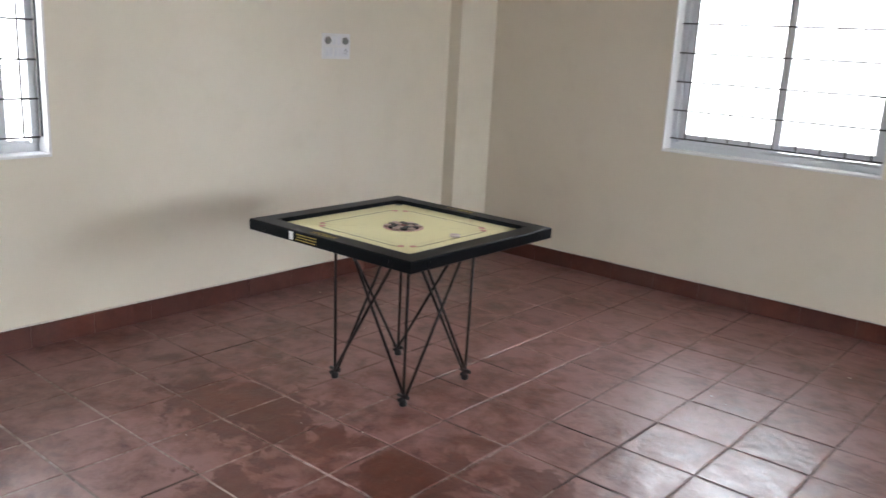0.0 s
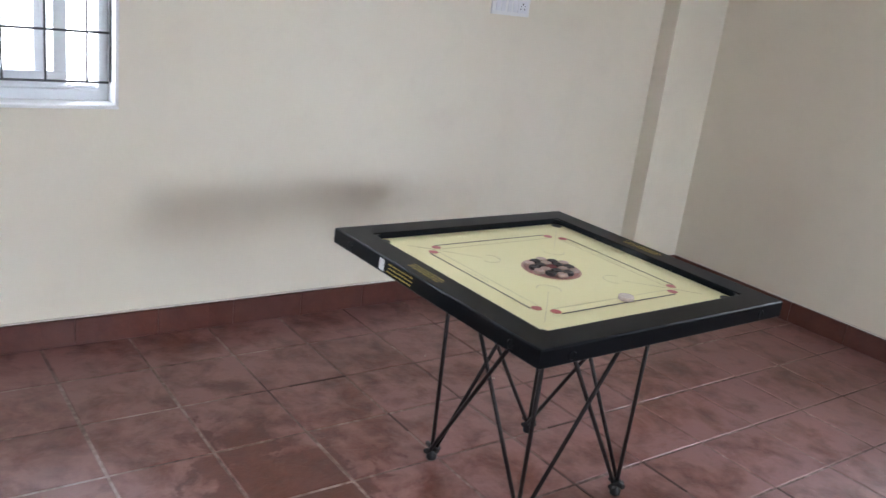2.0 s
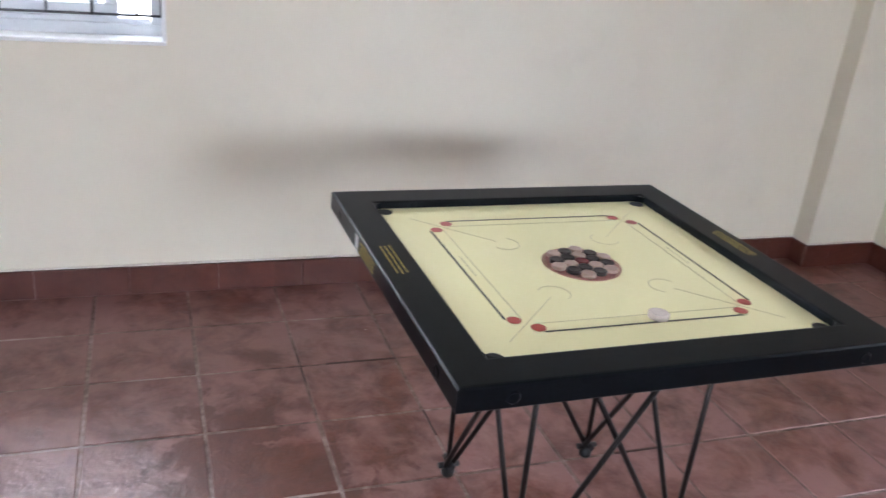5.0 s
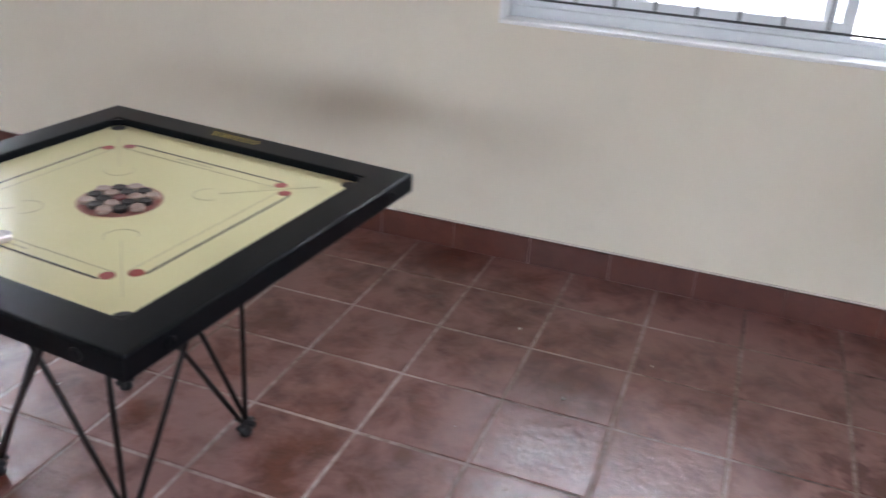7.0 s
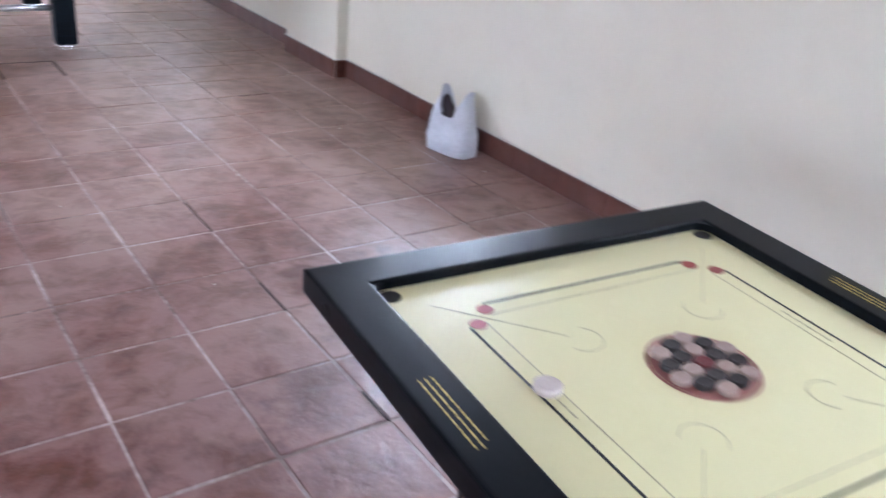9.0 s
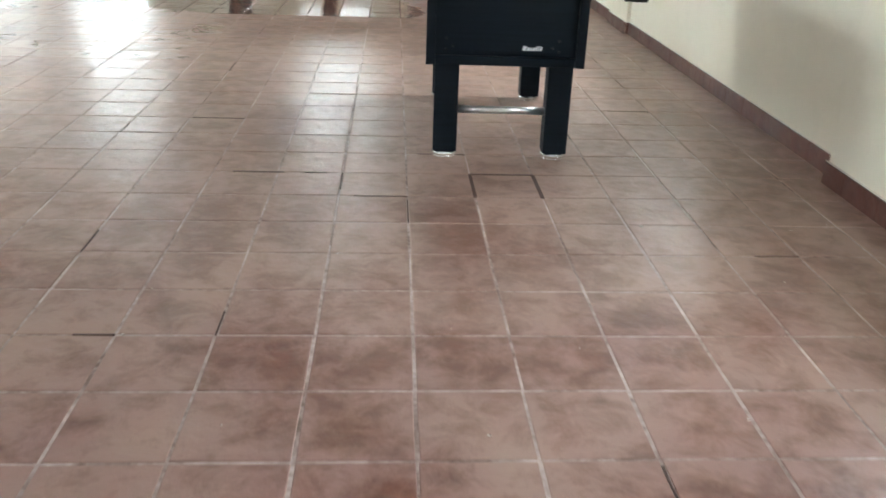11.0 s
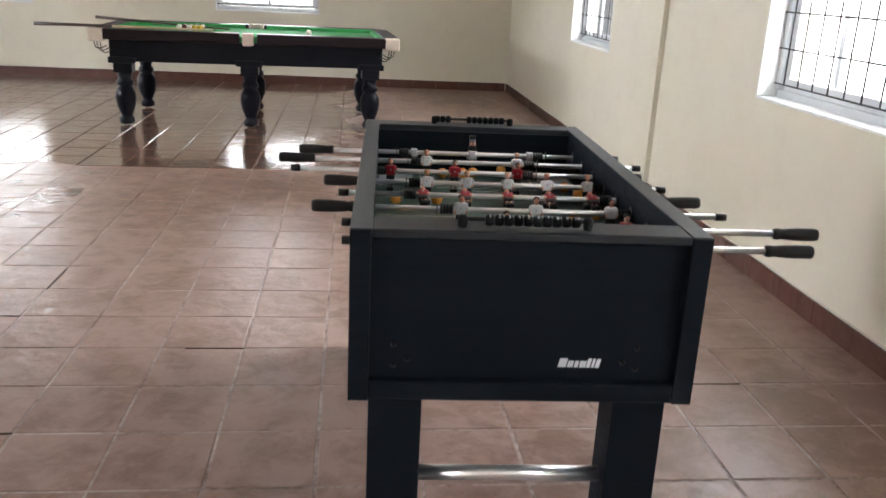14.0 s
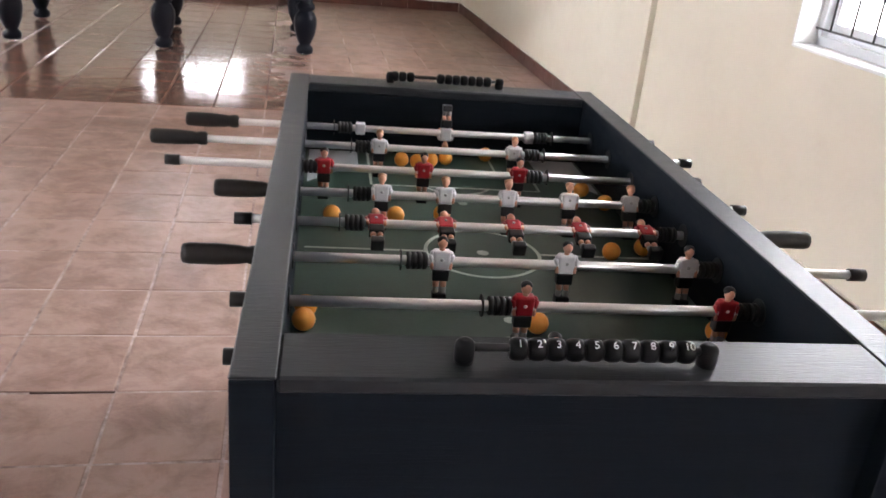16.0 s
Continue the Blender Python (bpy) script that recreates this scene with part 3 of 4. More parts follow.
def rail_solid(half, inner, height, bevel):
    """One mitred side of a square frame, along +y at x = half."""
    bm = bmesh.new()
    lo = [bm.verts.new((x, y, 0)) for x, y in ((inner, -inner), (half, -half), (half, half), (inner, inner))]
    hi = [bm.verts.new((v.co.x, v.co.y, height)) for v in lo]
    bm.faces.new(lo[::-1]), bm.faces.new(hi)
    for i in range(4):
        bm.faces.new((lo[i], lo[(i + 1) % 4], hi[(i + 1) % 4], hi[i]))
    edges = [e for e in bm.edges if abs(e.verts[0].co.x - e.verts[1].co.x) < 1e-6 and abs(e.verts[0].co.y - e.verts[1].co.y) > 0.1]
    bmesh.ops.bevel(bm, geom=edges, offset=bevel, segments=3, affect="EDGES", profile=0.6)
    return bm


def print_bars(parent, at, w, h, rows, mat, z, seed, name="printed_label"):
    """Unreadable print: short bars in rows."""
    r = random.Random(seed)
    bm = bmesh.new()
    for k in range(rows):
        y, x = h * (0.5 - (k + 0.5) / rows), -w / 2 + r.random() * 0.1 * w
        while x < w / 2 - 0.004:
            n = min(w / 2 - x, 0.006 + r.random() * 0.02)
            strip(bm, (x, y), (x + n, y), h / rows * 0.28, z, 0.0003)
            x += n + 0.003
    return part(name, bm, mat, parent, "", at=at)


def carrom_board(at, label, seed):
    b = thing("carrom_board", at, label, "carrom board", "carrom boards")
    half, top = SIZE / 2, DEEP - 0.018
    for k in range(4):
        part("frame_rail", rail_solid(half, PLAY, DEEP, 0.007), BLACK_FRAME, b, at=pose(0, 0, 0, 0, 0, 90 * k))
    part("playing_surface", solid_box((-PLAY - 0.004, -PLAY - 0.004, 0.012), (PLAY + 0.004, PLAY + 0.004, top)), PLY, b, "pale yellow lacquered plywood surface")
    part("crosspiece", box(solid_box((-half + 0.09, -0.02, 0.0), (half - 0.09, 0.02, 0.0118)), (-0.02, -half + 0.09, -0.0), (0.02, half - 0.09, 0.0116)), BLACK_FRAME, b)
    for sx, sy in ((1, 1), (-1, 1), (-1, -1), (1, -1)):
        bm = bmesh.new()
        r = 0.024
        pts = [(PLAY + 0.001, PLAY + 0.001)] + [(PLAY - r + r * math.cos(radians(a)), PLAY - r + r * math.sin(radians(a))) for a in range(90, -1, -15)]
        pts[1], pts[-1] = (PLAY - r, PLAY + 0.001), (PLAY + 0.001, PLAY - r)
        lo = [bm.verts.new((x * sx, y * sy, top)) for x, y in pts]
        hi = [bm.verts.new((x * sx, y * sy, DEEP - 0.003)) for x, y in pts]
        bm.faces.new(hi), bm.faces.new(lo)
        for i in range(len(pts)):
            bm.faces.new((lo[i], lo[(i + 1) % len(pts)], hi[(i + 1) % len(pts)], hi[i]))
        bmesh.ops.recalc_face_normals(bm, faces=bm.faces[:])
        part("corner_fillet", bm, BLACK_FRAME, b)
        part("pocket", disc(bmesh.new(), (sx * (PLAY - 0.022), sy * (PLAY - 0.022)), 0.0185, top, 0.0006), INK, b, "black corner pocket")
    z = top + 0.0002
    for k in range(4):
        turn = pose(0, 0, 0, 0, 0, 90 * k)
        part("base_line", strip(bmesh.new(), (0.2685, -0.213), (0.2685, 0.213), 0.0046, z), INK, b, at=turn)
        part("base_line", strip(bmesh.new(), (0.2368, -0.219), (0.2368, 0.219), 0.0016, z), THIN_INK, b, at=turn)
        for s in (-1, 1):
            spot = part("base_circle", disc(bmesh.new(), (0.2526, 0.219 * s), 0.0140, z + 0.0003), RED_INK, b, "red base circle", at=turn)
        d = math.sqrt(0.5)
        bm = strip(bmesh.new(), (0.415 * d, 0.415 * d), (0.198 * d, 0.198 * d), 0.0012, z + 0.0001)
        arc_strip(bm, (0.177 * d, 0.177 * d), 0.032, 225 - 105, 225 + 105, 0.0013, z + 0.0001)
        part("arrow", bm, THIN_INK, b, at=turn)
    part("centre_circle", arc_strip(bmesh.new(), (0, 0), 0.083, 0, 360, 0.0045, z, 48), PINK_INK, b)
    part("centre_disc", disc(bmesh.new(), (0, 0), 0.0795, z - 0.0001, 0.0003, 48), PINK_INK, b, "dull pink printed centre disc")
    part("centre_circle", arc_strip(bmesh.new(), (0, 0), 0.0155, 0, 360, 0.002, z + 0.0001, 24), RED_INK, b)
    for k in range(4):
        for s in (-1, 1):
            bm = turned(bmesh.new(), [(0.0120, -0.001), (0.0120, 0.0004), (0.0105, 0.0016), (0.0085, 0.0016), (0.0078, 0.0006)], 18)
            part("eyelet", bm, BLACK_FRAME, b, "black plastic eyelet", at=pose(0, 0, 0, 0, 0, 90 * k) @ pose(half, s * (half - 0.095), DEEP * 0.45, 0, 90, 0))
        part("net_holder", solid_box((half - 0.075, half - 0.105, -0.013), (half - 0.045, half - 0.055, -0.0002), 0.004, 2), PLASTIC, b, "black pocket net holder", at=pose(0, 0, 0, 0, 0, 90 * k))
    for s, turn in ((1, 90), (-1, -90)):
        print_bars(b, pose(s * (half + PLAY) / 2 + s * 0.004, 0.03, 0, 0, 0, -turn), 0.15, 0.030, 3, GOLD, DEEP + 0.0002, seed + s)
        print_bars(b, pose(s * 0.252, 0.02, 0, 0, 0, -turn), 0.10, 0.010, 1, THIN_INK, z, seed + 5 + s)
    if seed == 3:
        side = pose(-half - 0.0004, 0.10, DEEP * 0.5, 90, 0, -90)
        print_bars(b, side @ pose(0.0, 0, 0), 0.12, 0.032, 3, GOLD, 0.0, seed + 9)
        part("sticker", solid_box((-0.012, -0.016, 0), (0.012, 0.016, 0.0005)), WHITE, b, "small white sticker", at=side @ pose(-0.085, 0.0, 0))
    return b


def carrom_stand(at, label):
    s = thing("carrom_stand", at, label, "stand", "carrom stands")
    h, top, n = 0.203, 0.666, [(1, 1), (-1, 1), (-1, -1), (1, -1)]
    for i, (sx, sy) in enumerate(n):
        tx, ty = n[(i + 1) % 4]
        foot, head = (sx * h, sy * h), (tx * h, ty * h)
        part("upright", tube(bmesh.new(), (*foot, 0.02), (foot[0] * 1.03, foot[1] * 1.03, top), 0.0064, seg=10), ROD_BLACK, s)
        w = Vector((sx + tx, sy + ty, 0)).normalized() * 0.009
        for sign, (p, q) in ((1, (foot, head)), (-1, (head, foot))):
            p, q = Vector(p), Vector(q)
            q = p + (q - p) * 0.93
            off = w * sign
            part("cross_rod", tube(bmesh.new(), (p.x + off.x, p.y + off.y, 0.03), (q.x + off.x, q.y + off.y, top), 0.0064, seg=10), ROD_BLACK, s)
        bm = turned(bmesh.new(), [(0.014, 0), (0.017, 0.004), (0.017, 0.018), (0.011, 0.024), (0.011, 0.05)], 14, foot)
        tube(bm, (foot[0] - 0.028, foot[1], 0.032), (foot[0] + 0.028, foot[1], 0.032), 0.008, seg=8)
        tube(bm, (foot[0], foot[1] - 0.028, 0.040), (foot[0], foot[1] + 0.028, 0.040), 0.008, seg=8)
        part("foot_joint", bm, PLASTIC, s, "black plastic foot joint")
        part("head_joint", turned(bmesh.new(), [(0.011, top - 0.04), (0.011, top - 0.012), (0.018, top - 0.01), (0.018, top + 0.0018)], 12, (foot[0] * 1.03, foot[1] * 1.03)), PLASTIC, s)
    return s


def coin(name, bm_r, bm_h, mat, at, label, group):
    bm = turned(bmesh.new(), [(bm_r * 0.93, 0), (bm_r, 0.0012), (bm_r, bm_h - 0.0012), (bm_r * 0.93, bm_h), (bm_r * 0.62, bm_h), (bm_r * 0.58, bm_h - 0.0007)], 24)
    ob = linked(name, bm, mat)
    ob.matrix_basis = at
    return tagged(ob, label, name.replace("_", " "), group)


def set_of_coins(at, group, seed):
    r = random.Random(seed)
    spots, spin = [(0, 0, "red")], 15
    for k in range(6):
        spots.append((0.0318, 60 * k, "pale" if k % 2 else "black"))
    for k in range(12):
        spots.append((0.0636 if k % 2 == 0 else 0.0553, 30 * k, "pale" if k % 2 == 0 else "black"))
    for d, a, tone in spots:
        m = at @ pose(d * math.cos(radians(a + spin)) + r.uniform(-4e-4, 4e-4), d * math.sin(radians(a + spin)) + r.uniform(-4e-4, 4e-4), 0, 0, 0, r.uniform(0, 90))
        coin("carrom_coin", 0.0154, 0.0085, {"red": COIN_RED, "pale": COIN_WHITE, "black": COIN_BLACK}[tone], m, "small round %s wooden coin racked in the centre circle" % tone, group)


for centre, turn, stand, place, striker, seed in (((-1.415, 2.286), -89.4, (-1.388, 2.237), "near the corner pilaster", (0.03, -0.253), 3), ((-1.535, 4.646), -4.9, (-1.508, 4.735), "standing before the long wall", (-0.253, 0.04), 8)):
    at = pose(*centre, 0.668) @ (pose(0, 0, 0.001, 0.55, -0.55, 0) if seed == 8 else pose(0, 0, 0)) @ pose(0, 0, 0, 0, 0, turn)
    carrom_stand(pose(*stand, 0, 0, 0, turn), "folding stand of crossed black steel rods under a carrom board")
    carrom_board(at, "black-framed carrom board with pale yellow bed " + place, seed)
    face = at @ pose(0, 0, DEEP - 0.018 + 0.001)
    set_of_coins(face, "coins on the board " + place, seed)
    coin("striker", 0.0206, 0.011, STRIKER, face @ pose(*striker, 0), "cream disc striker lying on a base line", "strikers")

# ---- football table ----
FOOS_AT = pose(-1.607, 10.10, 0, 0, 0, -2.3)
table = thing("football_table", FOOS_AT, "black woodgrain table football game with chrome rods", "football table")
HX, HY, TOP, LOW, BED, ROD = 0.382, 0.6975, 0.868, 0.477, 0.705, 0.79
for s in (-1, 1):
    part("side_panel", solid_box((min(s * HX, s * (HX - 0.044)), -HY, LOW), (max(s * HX, s * (HX - 0.044)), HY, TOP - 0.004), 0.003, 2), FOOS, table)
    part("side_rail", solid_box((min(s * HX, s * (HX - 0.046)), -HY - 0.001, TOP - 0.0038), (max(s * HX, s * (HX - 0.046)), HY + 0.001, TOP), 0.0015), FOOS_TOP, table, "charcoal top edge")
    y0, y1 = sorted((s * (HY - 0.030), s * (HY - 0.048)))
    end = part("end_panel", solid_box((-HX + 0.0442, y0, LOW + 0.004), (HX - 0.0442, y1, TOP - 0.02)), FOOS, table)
    y0, y1 = sorted((s * (HY - 0.0005), s * (HY - 0.092)))
    part("end_rail", solid_box((-HX + 0.0462, y0, TOP - 0.0198), (HX - 0.0462, y1, TOP - 0.0004), 0.003), FOOS_TOP, table, "charcoal top edge")
    part("inner_end", solid_box((-HX + 0.0442, min(s * (HY - 0.0925), s * (HY - 0.075)), BED + 0.0005), (HX - 0.0442, max(s * (HY - 0.0925), s * (HY - 0.075)), TOP - 0.02)), FOOS, table)
    y0, y1 = sorted((s * (HY - 0.001), s * (HY - 0.0298)))
    part("bottom_rail", solid_box((-HX + 0.0442, y0, LOW + 0.002), (HX - 0.0442, y1, LOW + 0.046), 0.003), FOOS, table)
    for bx, bz in ((-0.285, 0.60), (-0.255, 0.565), (-0.285, 0.55), (0.255, 0.60), (0.225, 0.565), (0.255, 0.55)):
        part("bolt", tube(bmesh.new(), (bx, s * (HY - 0.0302), bz), (bx, s * (HY - 0.0275), bz), 0.007, 0.005, 12), BEAD, end, "black bolt cap")
    for e in (-1, 1):
        leg = part("leg", solid_box((min(e * 0.338, e * 0.218), min(s * 0.66, s * 0.545), 0.034), (max(e * 0.338, e * 0.218), max(s * 0.66, s * 0.545), LOW + 0.0015), 0.004, 2), FOOS, table)
        part("leg_foot", turned(bmesh.new(), [(0.052, 0), (0.058, 0.002), (0.058, 0.007), (0.054, 0.008), (0.062, 0.011), (0.064, 0.020), (0.060, 0.030), (0.050, 0.0338)], 24, (e * 0.278, s * 0.6025)), CHROME, leg, "round chrome levelling foot")
    part("stretcher", tube(bmesh.new(), (-0.2185, s * 0.6025, 0.240), (0.2185, s * 0.6025, 0.240), 0.0185, seg=20), ROD_STEEL, table, "chrome tube stretcher")
part("bottom_board", solid_box((-HX + 0.0442, -HY + 0.0482, LOW + 0.005), (HX - 0.0442, HY - 0.0482, LOW + 0.02)), FOOS, table)
part("playfield", solid_box((-HX + 0.0442, -HY + 0.0484, BED - 0.012), (HX - 0.0442, HY - 0.0484, BED)), FIELD, table, "dark green printed playfield")
W, L, z = 0.325, 0.585, BED + 0.0003
part("field_line", arc_strip(bmesh.new(), (0, 0), 0.106, 0, 360, 0.007, z, 48), FIELD_LINE, table)
part("field_line", strip(bmesh.new(), (-W, 0), (-0.11, 0), 0.007, z), FIELD_LINE, table)
part("field_line", strip(bmesh.new(), (0.11, 0), (W, 0), 0.007, z), FIELD_LINE, table)
part("field_line", disc(bmesh.new(), (0, 0), 0.011, z), FIELD_LINE, table)
for s in (-1, 1):
    for a, b in (((-0.19, s * 0.36), (0.19, s * 0.36)), ((-0.19, s * 0.36), (-0.19, s * 0.60)), ((0.19, s * 0.36), (0.19, s * 0.60)), ((-0.11, s * 0.47), (0.11, s * 0.47)), ((-0.11, s * 0.47), (-0.11, s * 0.60)), ((0.11, s * 0.47), (0.11, s * 0.60))):
        part("field_line", strip(bmesh.new(), a, b, 0.006, z), FIELD_LINE, table)
    part("field_line", disc(bmesh.new(), (0, s * 0.262), 0.010, z), FIELD_LINE, table)
    part("field_line", arc_strip(bmesh.new(), (0, s * 0.40), 0.082, 205 if s > 0 else 25, 335 if s > 0 else 155, 0.006, z, 24), FIELD_LINE, table)
    for e in (-1, 1):
        bm = bmesh.new()
        pts = [(e * 0.33, s * 0.36), (e * 0.33, s * 0.60), (e * 0.215, s * 0.60), (e * 0.215, s * 0.50)]
        top_face = [bm.verts.new((*p, z + 0.0002)) for p in pts]
        low_face = [bm.verts.new((*p, z - 0.0002)) for p in pts]
        bm.faces.new(top_face)
        for i in range(4):
            bm.faces.new((low_face[i], low_face[(i + 1) % 4], top_face[(i + 1) % 4], top_face[i]))
        bmesh.ops.recalc_face_normals(bm, faces=bm.faces[:])
        part("field_corner", bm, FIELD_GREY, table, "pale grey printed corner")
# plain white mark in place of the maker's name: slanted bars
for k, (x, w, h) in enumerate([(0.0, 0.020, 0.026), (0.023, 0.014, 0.019), (0.040, 0.010, 0.019), (0.053, 0.016, 0.019), (0.071, 0.009, 0.027), (0.083, 0.007, 0.026), (0.093, 0.010, 0.025)]):
    bm = bmesh.new()
    for y in (0.0, 0.0006):
        for px, pz in ((0, 0), (w, 0), (w + 0.2 * h, h), (0.2 * h, h)):
            bm.verts.new((x + px, -y, pz))
    bm.verts.ensure_lookup_table()
    v = bm.verts
    bm.faces.new((v[4], v[5], v[6], v[7]))
    for i in range(4):
        bm.faces.new((v[i], v[(i + 1) % 4], v[4 + (i + 1) % 4], v[4 + i]))
    bmesh.ops.recalc_face_normals(bm, faces=bm.faces[:])
    part("white_mark", bm, SHIRT_W, table, "white printed mark", at=pose(0.080, -HY + 0.0299, 0.551) @ Matrix.Diagonal((0.9, 1, 0.82, 1)))


def player_mesh(shirt, hair):
    """A small moulded player round a rod along x, feet down, facing -y: one plain mesh."""
    bm = bmesh.new()
    box(bm, (-0.0150, -0.0095, -0.014), (0.0150, 0.0095, 0.021), 0.006, 3, 0)
    for s in (-1, 1):
        ball(bm, (s * 0.0150, -0.001, 0.0145), 0.0058, 10, 6, (1, 1, 1), 0)
        tube(bm, (s * 0.0185, -0.002, 0.013), (s * 0.0172, -0.005, 0.001), 0.0046, 0.0042, 8, 0)
        tube(bm, (s * 0.0172, -0.005, 0.001), (s * 0.0155, -0.007, -0.012), 0.0036, 0.0034, 8, 1)
        tube(bm, (s * 0.0064, 0, -0.032), (s * 0.0064, -0.001, -0.046), 0.0060, 0.0052, 8, 1)
        tube(bm, (s * 0.0064, -0.001, -0.046), (s * 0.0064, -0.001, -0.060), 0.0056, 0.0054, 8, 3)
    tube(bm, (0, 0, 0.019), (0, 0, 0.027), 0.0048, seg=10, mat=1)
    ball(bm, (0, -0.001, 0.0335), 0.0092, 12, 8, (0.92, 1, 1.12), 1)
    ball(bm, (0, 0.0018, 0.0375), 0.0096, 12, 8, (1.02, 1.02, 0.80), 2)
    ball(bm, (0, -0.0105, -0.002 + 0.008), 0.0032, 8, 6, (1, 0.4, 1), 5)
    box(bm, (-0.0142, -0.0095, -0.034), (0.0142, 0.0095, -0.0135), 0.003, 2, 4)
    box(bm, (-0.0122, -0.0135, -0.073), (0.0122, 0.010, -0.057), 0.003, 2, 4)
    for f in bm.faces:
        f.smooth = True
    for v in bm.verts:
        v.co *= 0.89
    me = bpy.data.meshes.new("player")
    bm.to_mesh(me)
    bm.free()
    for m in (shirt, SKIN, hair, SOCK, PLASTIC, FIELD_GREY):
        me.materials.append(m)
    return me


PLAYERS = {"white": player_mesh(SHIRT_W, HAIR_FAIR), "capped": player_mesh(SHIRT_W, PLASTIC), "red": player_mesh(SHIRT_R, PLASTIC)}
# rod: y, left end, right end, handle side, team, turn about the rod, players, bumpers
RODS = [
    (-0.528, -0.406, 0.691, 1, "red", 0, (-0.01,), (-0.20, 0.20)),
    (-0.380, -0.414, 0.776, 1, "red", 4, (-0.014, 0.284), (-0.049, 0.318)),
    (-0.234, -0.499, 0.595, -1, "capped", -3, (-0.113, 0.084, 0.284), (-0.151, 0.319)),
    (-0.087, -0.438, 0.577, 1, "red", -76, (-0.206, -0.088, 0.030, 0.149, 0.268), (-0.242, 0.306)),
    (0.058, -0.488, 0.522, -1, "white", -14, (-0.189, -0.071, 0.048, 0.166, 0.287), (-0.225, 0.318)),
    (0.206, -0.598, 0.492, 1, "red", 3, (-0.295, -0.097, 0.099), (-0.324, 0.131)),
    (0.360, -0.654, 0.533, -1, "white", 2, (-0.178, 0.119), (-0.213, 0.160)),
    (0.507, -0.604, 0.496, -1, "white", 172, (-0.014,), (-0.249, 0.214)),
]
for y, a, b, side, team, turn, xs, bumpers in RODS:
    ha, hb = (a, b) if side > 0 else (b, a)
    rod = part("rod", tube(bmesh.new(), (a + 0.005, 0, 0), (b - 0.005, 0, 0), 0.0076, seg=16), ROD_STEEL, table, "hollow chrome rod", at=pose(0, y, ROD))
    grip = turned(bmesh.new(), [(0.010, 0), (0.0145, 0.004), (0.0150, 0.014), (0.0125, 0.022), (0.0145, 0.032), (0.0165, 0.065), (0.0165, 0.105), (0.0145, 0.114), (0.010, 0.116)], 10)
    part("handle", grip, RUBBER, rod, "black rubber handle", at=pose(hb - side * 0.116, 0, 0, 0, 90 * side, 0))
    part("end_cap", tube(bmesh.new(), (ha, 0, 0), (ha + side * 0.028, 0, 0), 0.0105, seg=12), PLASTIC, rod, "black plastic end cap")
    for s in (-1, 1):
        part("bearing", tube(bmesh.new(), (s * (HX - 0.046), 0, 0), (s * (HX - 0.039), 0, 0), 0.021, 0.017, 18), PLASTIC, rod, "round black rod bearing")
        part("bearing", tube(bmesh.new(), (s * (HX - 0.001), 0, 0), (s * (HX + 0.006), 0, 0), 0.018, 0.015, 18), PLASTIC, rod)
    for x in bumpers:
        bm = bmesh.new()
        for i in range(4):
            tube(bm, (x - 0.0155 + i * 0.008, 0, 0), (x - 0.0095 + i * 0.008, 0, 0), 0.0135, seg=14)
        tube(bm, (x - 0.0165, 0, 0), (x + 0.0165, 0, 0), 0.0105, seg=12)
        part("bumper", bm, RUBBER, rod, "ribbed black rubber bumper")
        out = x + math.copysign(0.026, x)
        if abs(out) < 0.32:
            part("washer", tube(bmesh.new(), (out, 0, 0), (out + 0.002, 0, 0), 0.016, seg=18), PLASTIC, rod)
    if turn == 172:
        for x in (-0.214, 0.185):
            part("collar", box(bmesh.new(), (x - 0.011, -0.011, -0.013), (x + 0.011, 0.011, 0.013), 0.004, 2), SHIRT_W, rod, "white plastic collar")
    for x in xs:
        doll = new("player", PLAYERS[team])
        doll.parent, doll.matrix_basis = rod, pose(x, 0, 0, turn)
        tagged(doll, "%s shirted moulded plastic player" % team.replace("capped", "white"))

for s, x0, x1, cuts in ((-1, -0.154, 0.124, [-0.092 + 0.0204 * k for k in range(10)]), (1, -0.146, 0.138, [-0.13 + 0.0195 * k for k in range(3)] + [-0.016 + 0.0195 * k for k in range(7)])):
    y = s * (HY - 0.036)
    counter = part("score_counter", tube(bmesh.new(), (x0 + 0.01, y, TOP + 0.017), (x1 - 0.01, y, TOP + 0.017), 0.0045, seg=10), PLASTIC, table, "black sliding score counter")
    for x in (x0, x1):
        part("end_post", turned(bmesh.new(), [(0.0100, TOP - 0.0003), (0.0108, TOP + 0.005), (0.0110, TOP + 0.010), (0.0110, TOP + 0.018), (0.0102, TOP + 0.022), (0.0075, TOP + 0.0252), (0.004, TOP + 0.0260)], 18, (x + math.copysign(0.006, -x), y)), BEAD, counter)
    for k, x in enumerate(cuts):
        bm = turned(bmesh.new(), [(0.0070, -0.0097), (0.0108, -0.0082), (0.0124, -0.0045), (0.0127, 0.0), (0.0124, 0.0045), (0.0108, 0.0082), (0.0070, 0.0097)], 20)
        bmesh.ops.transform(bm, matrix=pose(x, y, TOP + 0.0155, 0, 90, 0), verts=bm.verts[:])
        bead = part("score_bead", bm, BEAD, counter)
        if s < 0:
            txt = bpy.data.curves.new("bead_number", "FONT")
            txt.body, txt.size, txt.extrude, txt.align_x = str(k + 1), 0.0120, 0.0002, "CENTER"
            txt.materials.append(SHIRT_W)
            ob = new("bead_number", txt)
            ob.parent, ob.matrix_basis = bead, pose(x, y - 0.0112, TOP + 0.0242, 38)
            tagged(ob, "white number")

r = random.Random(5)
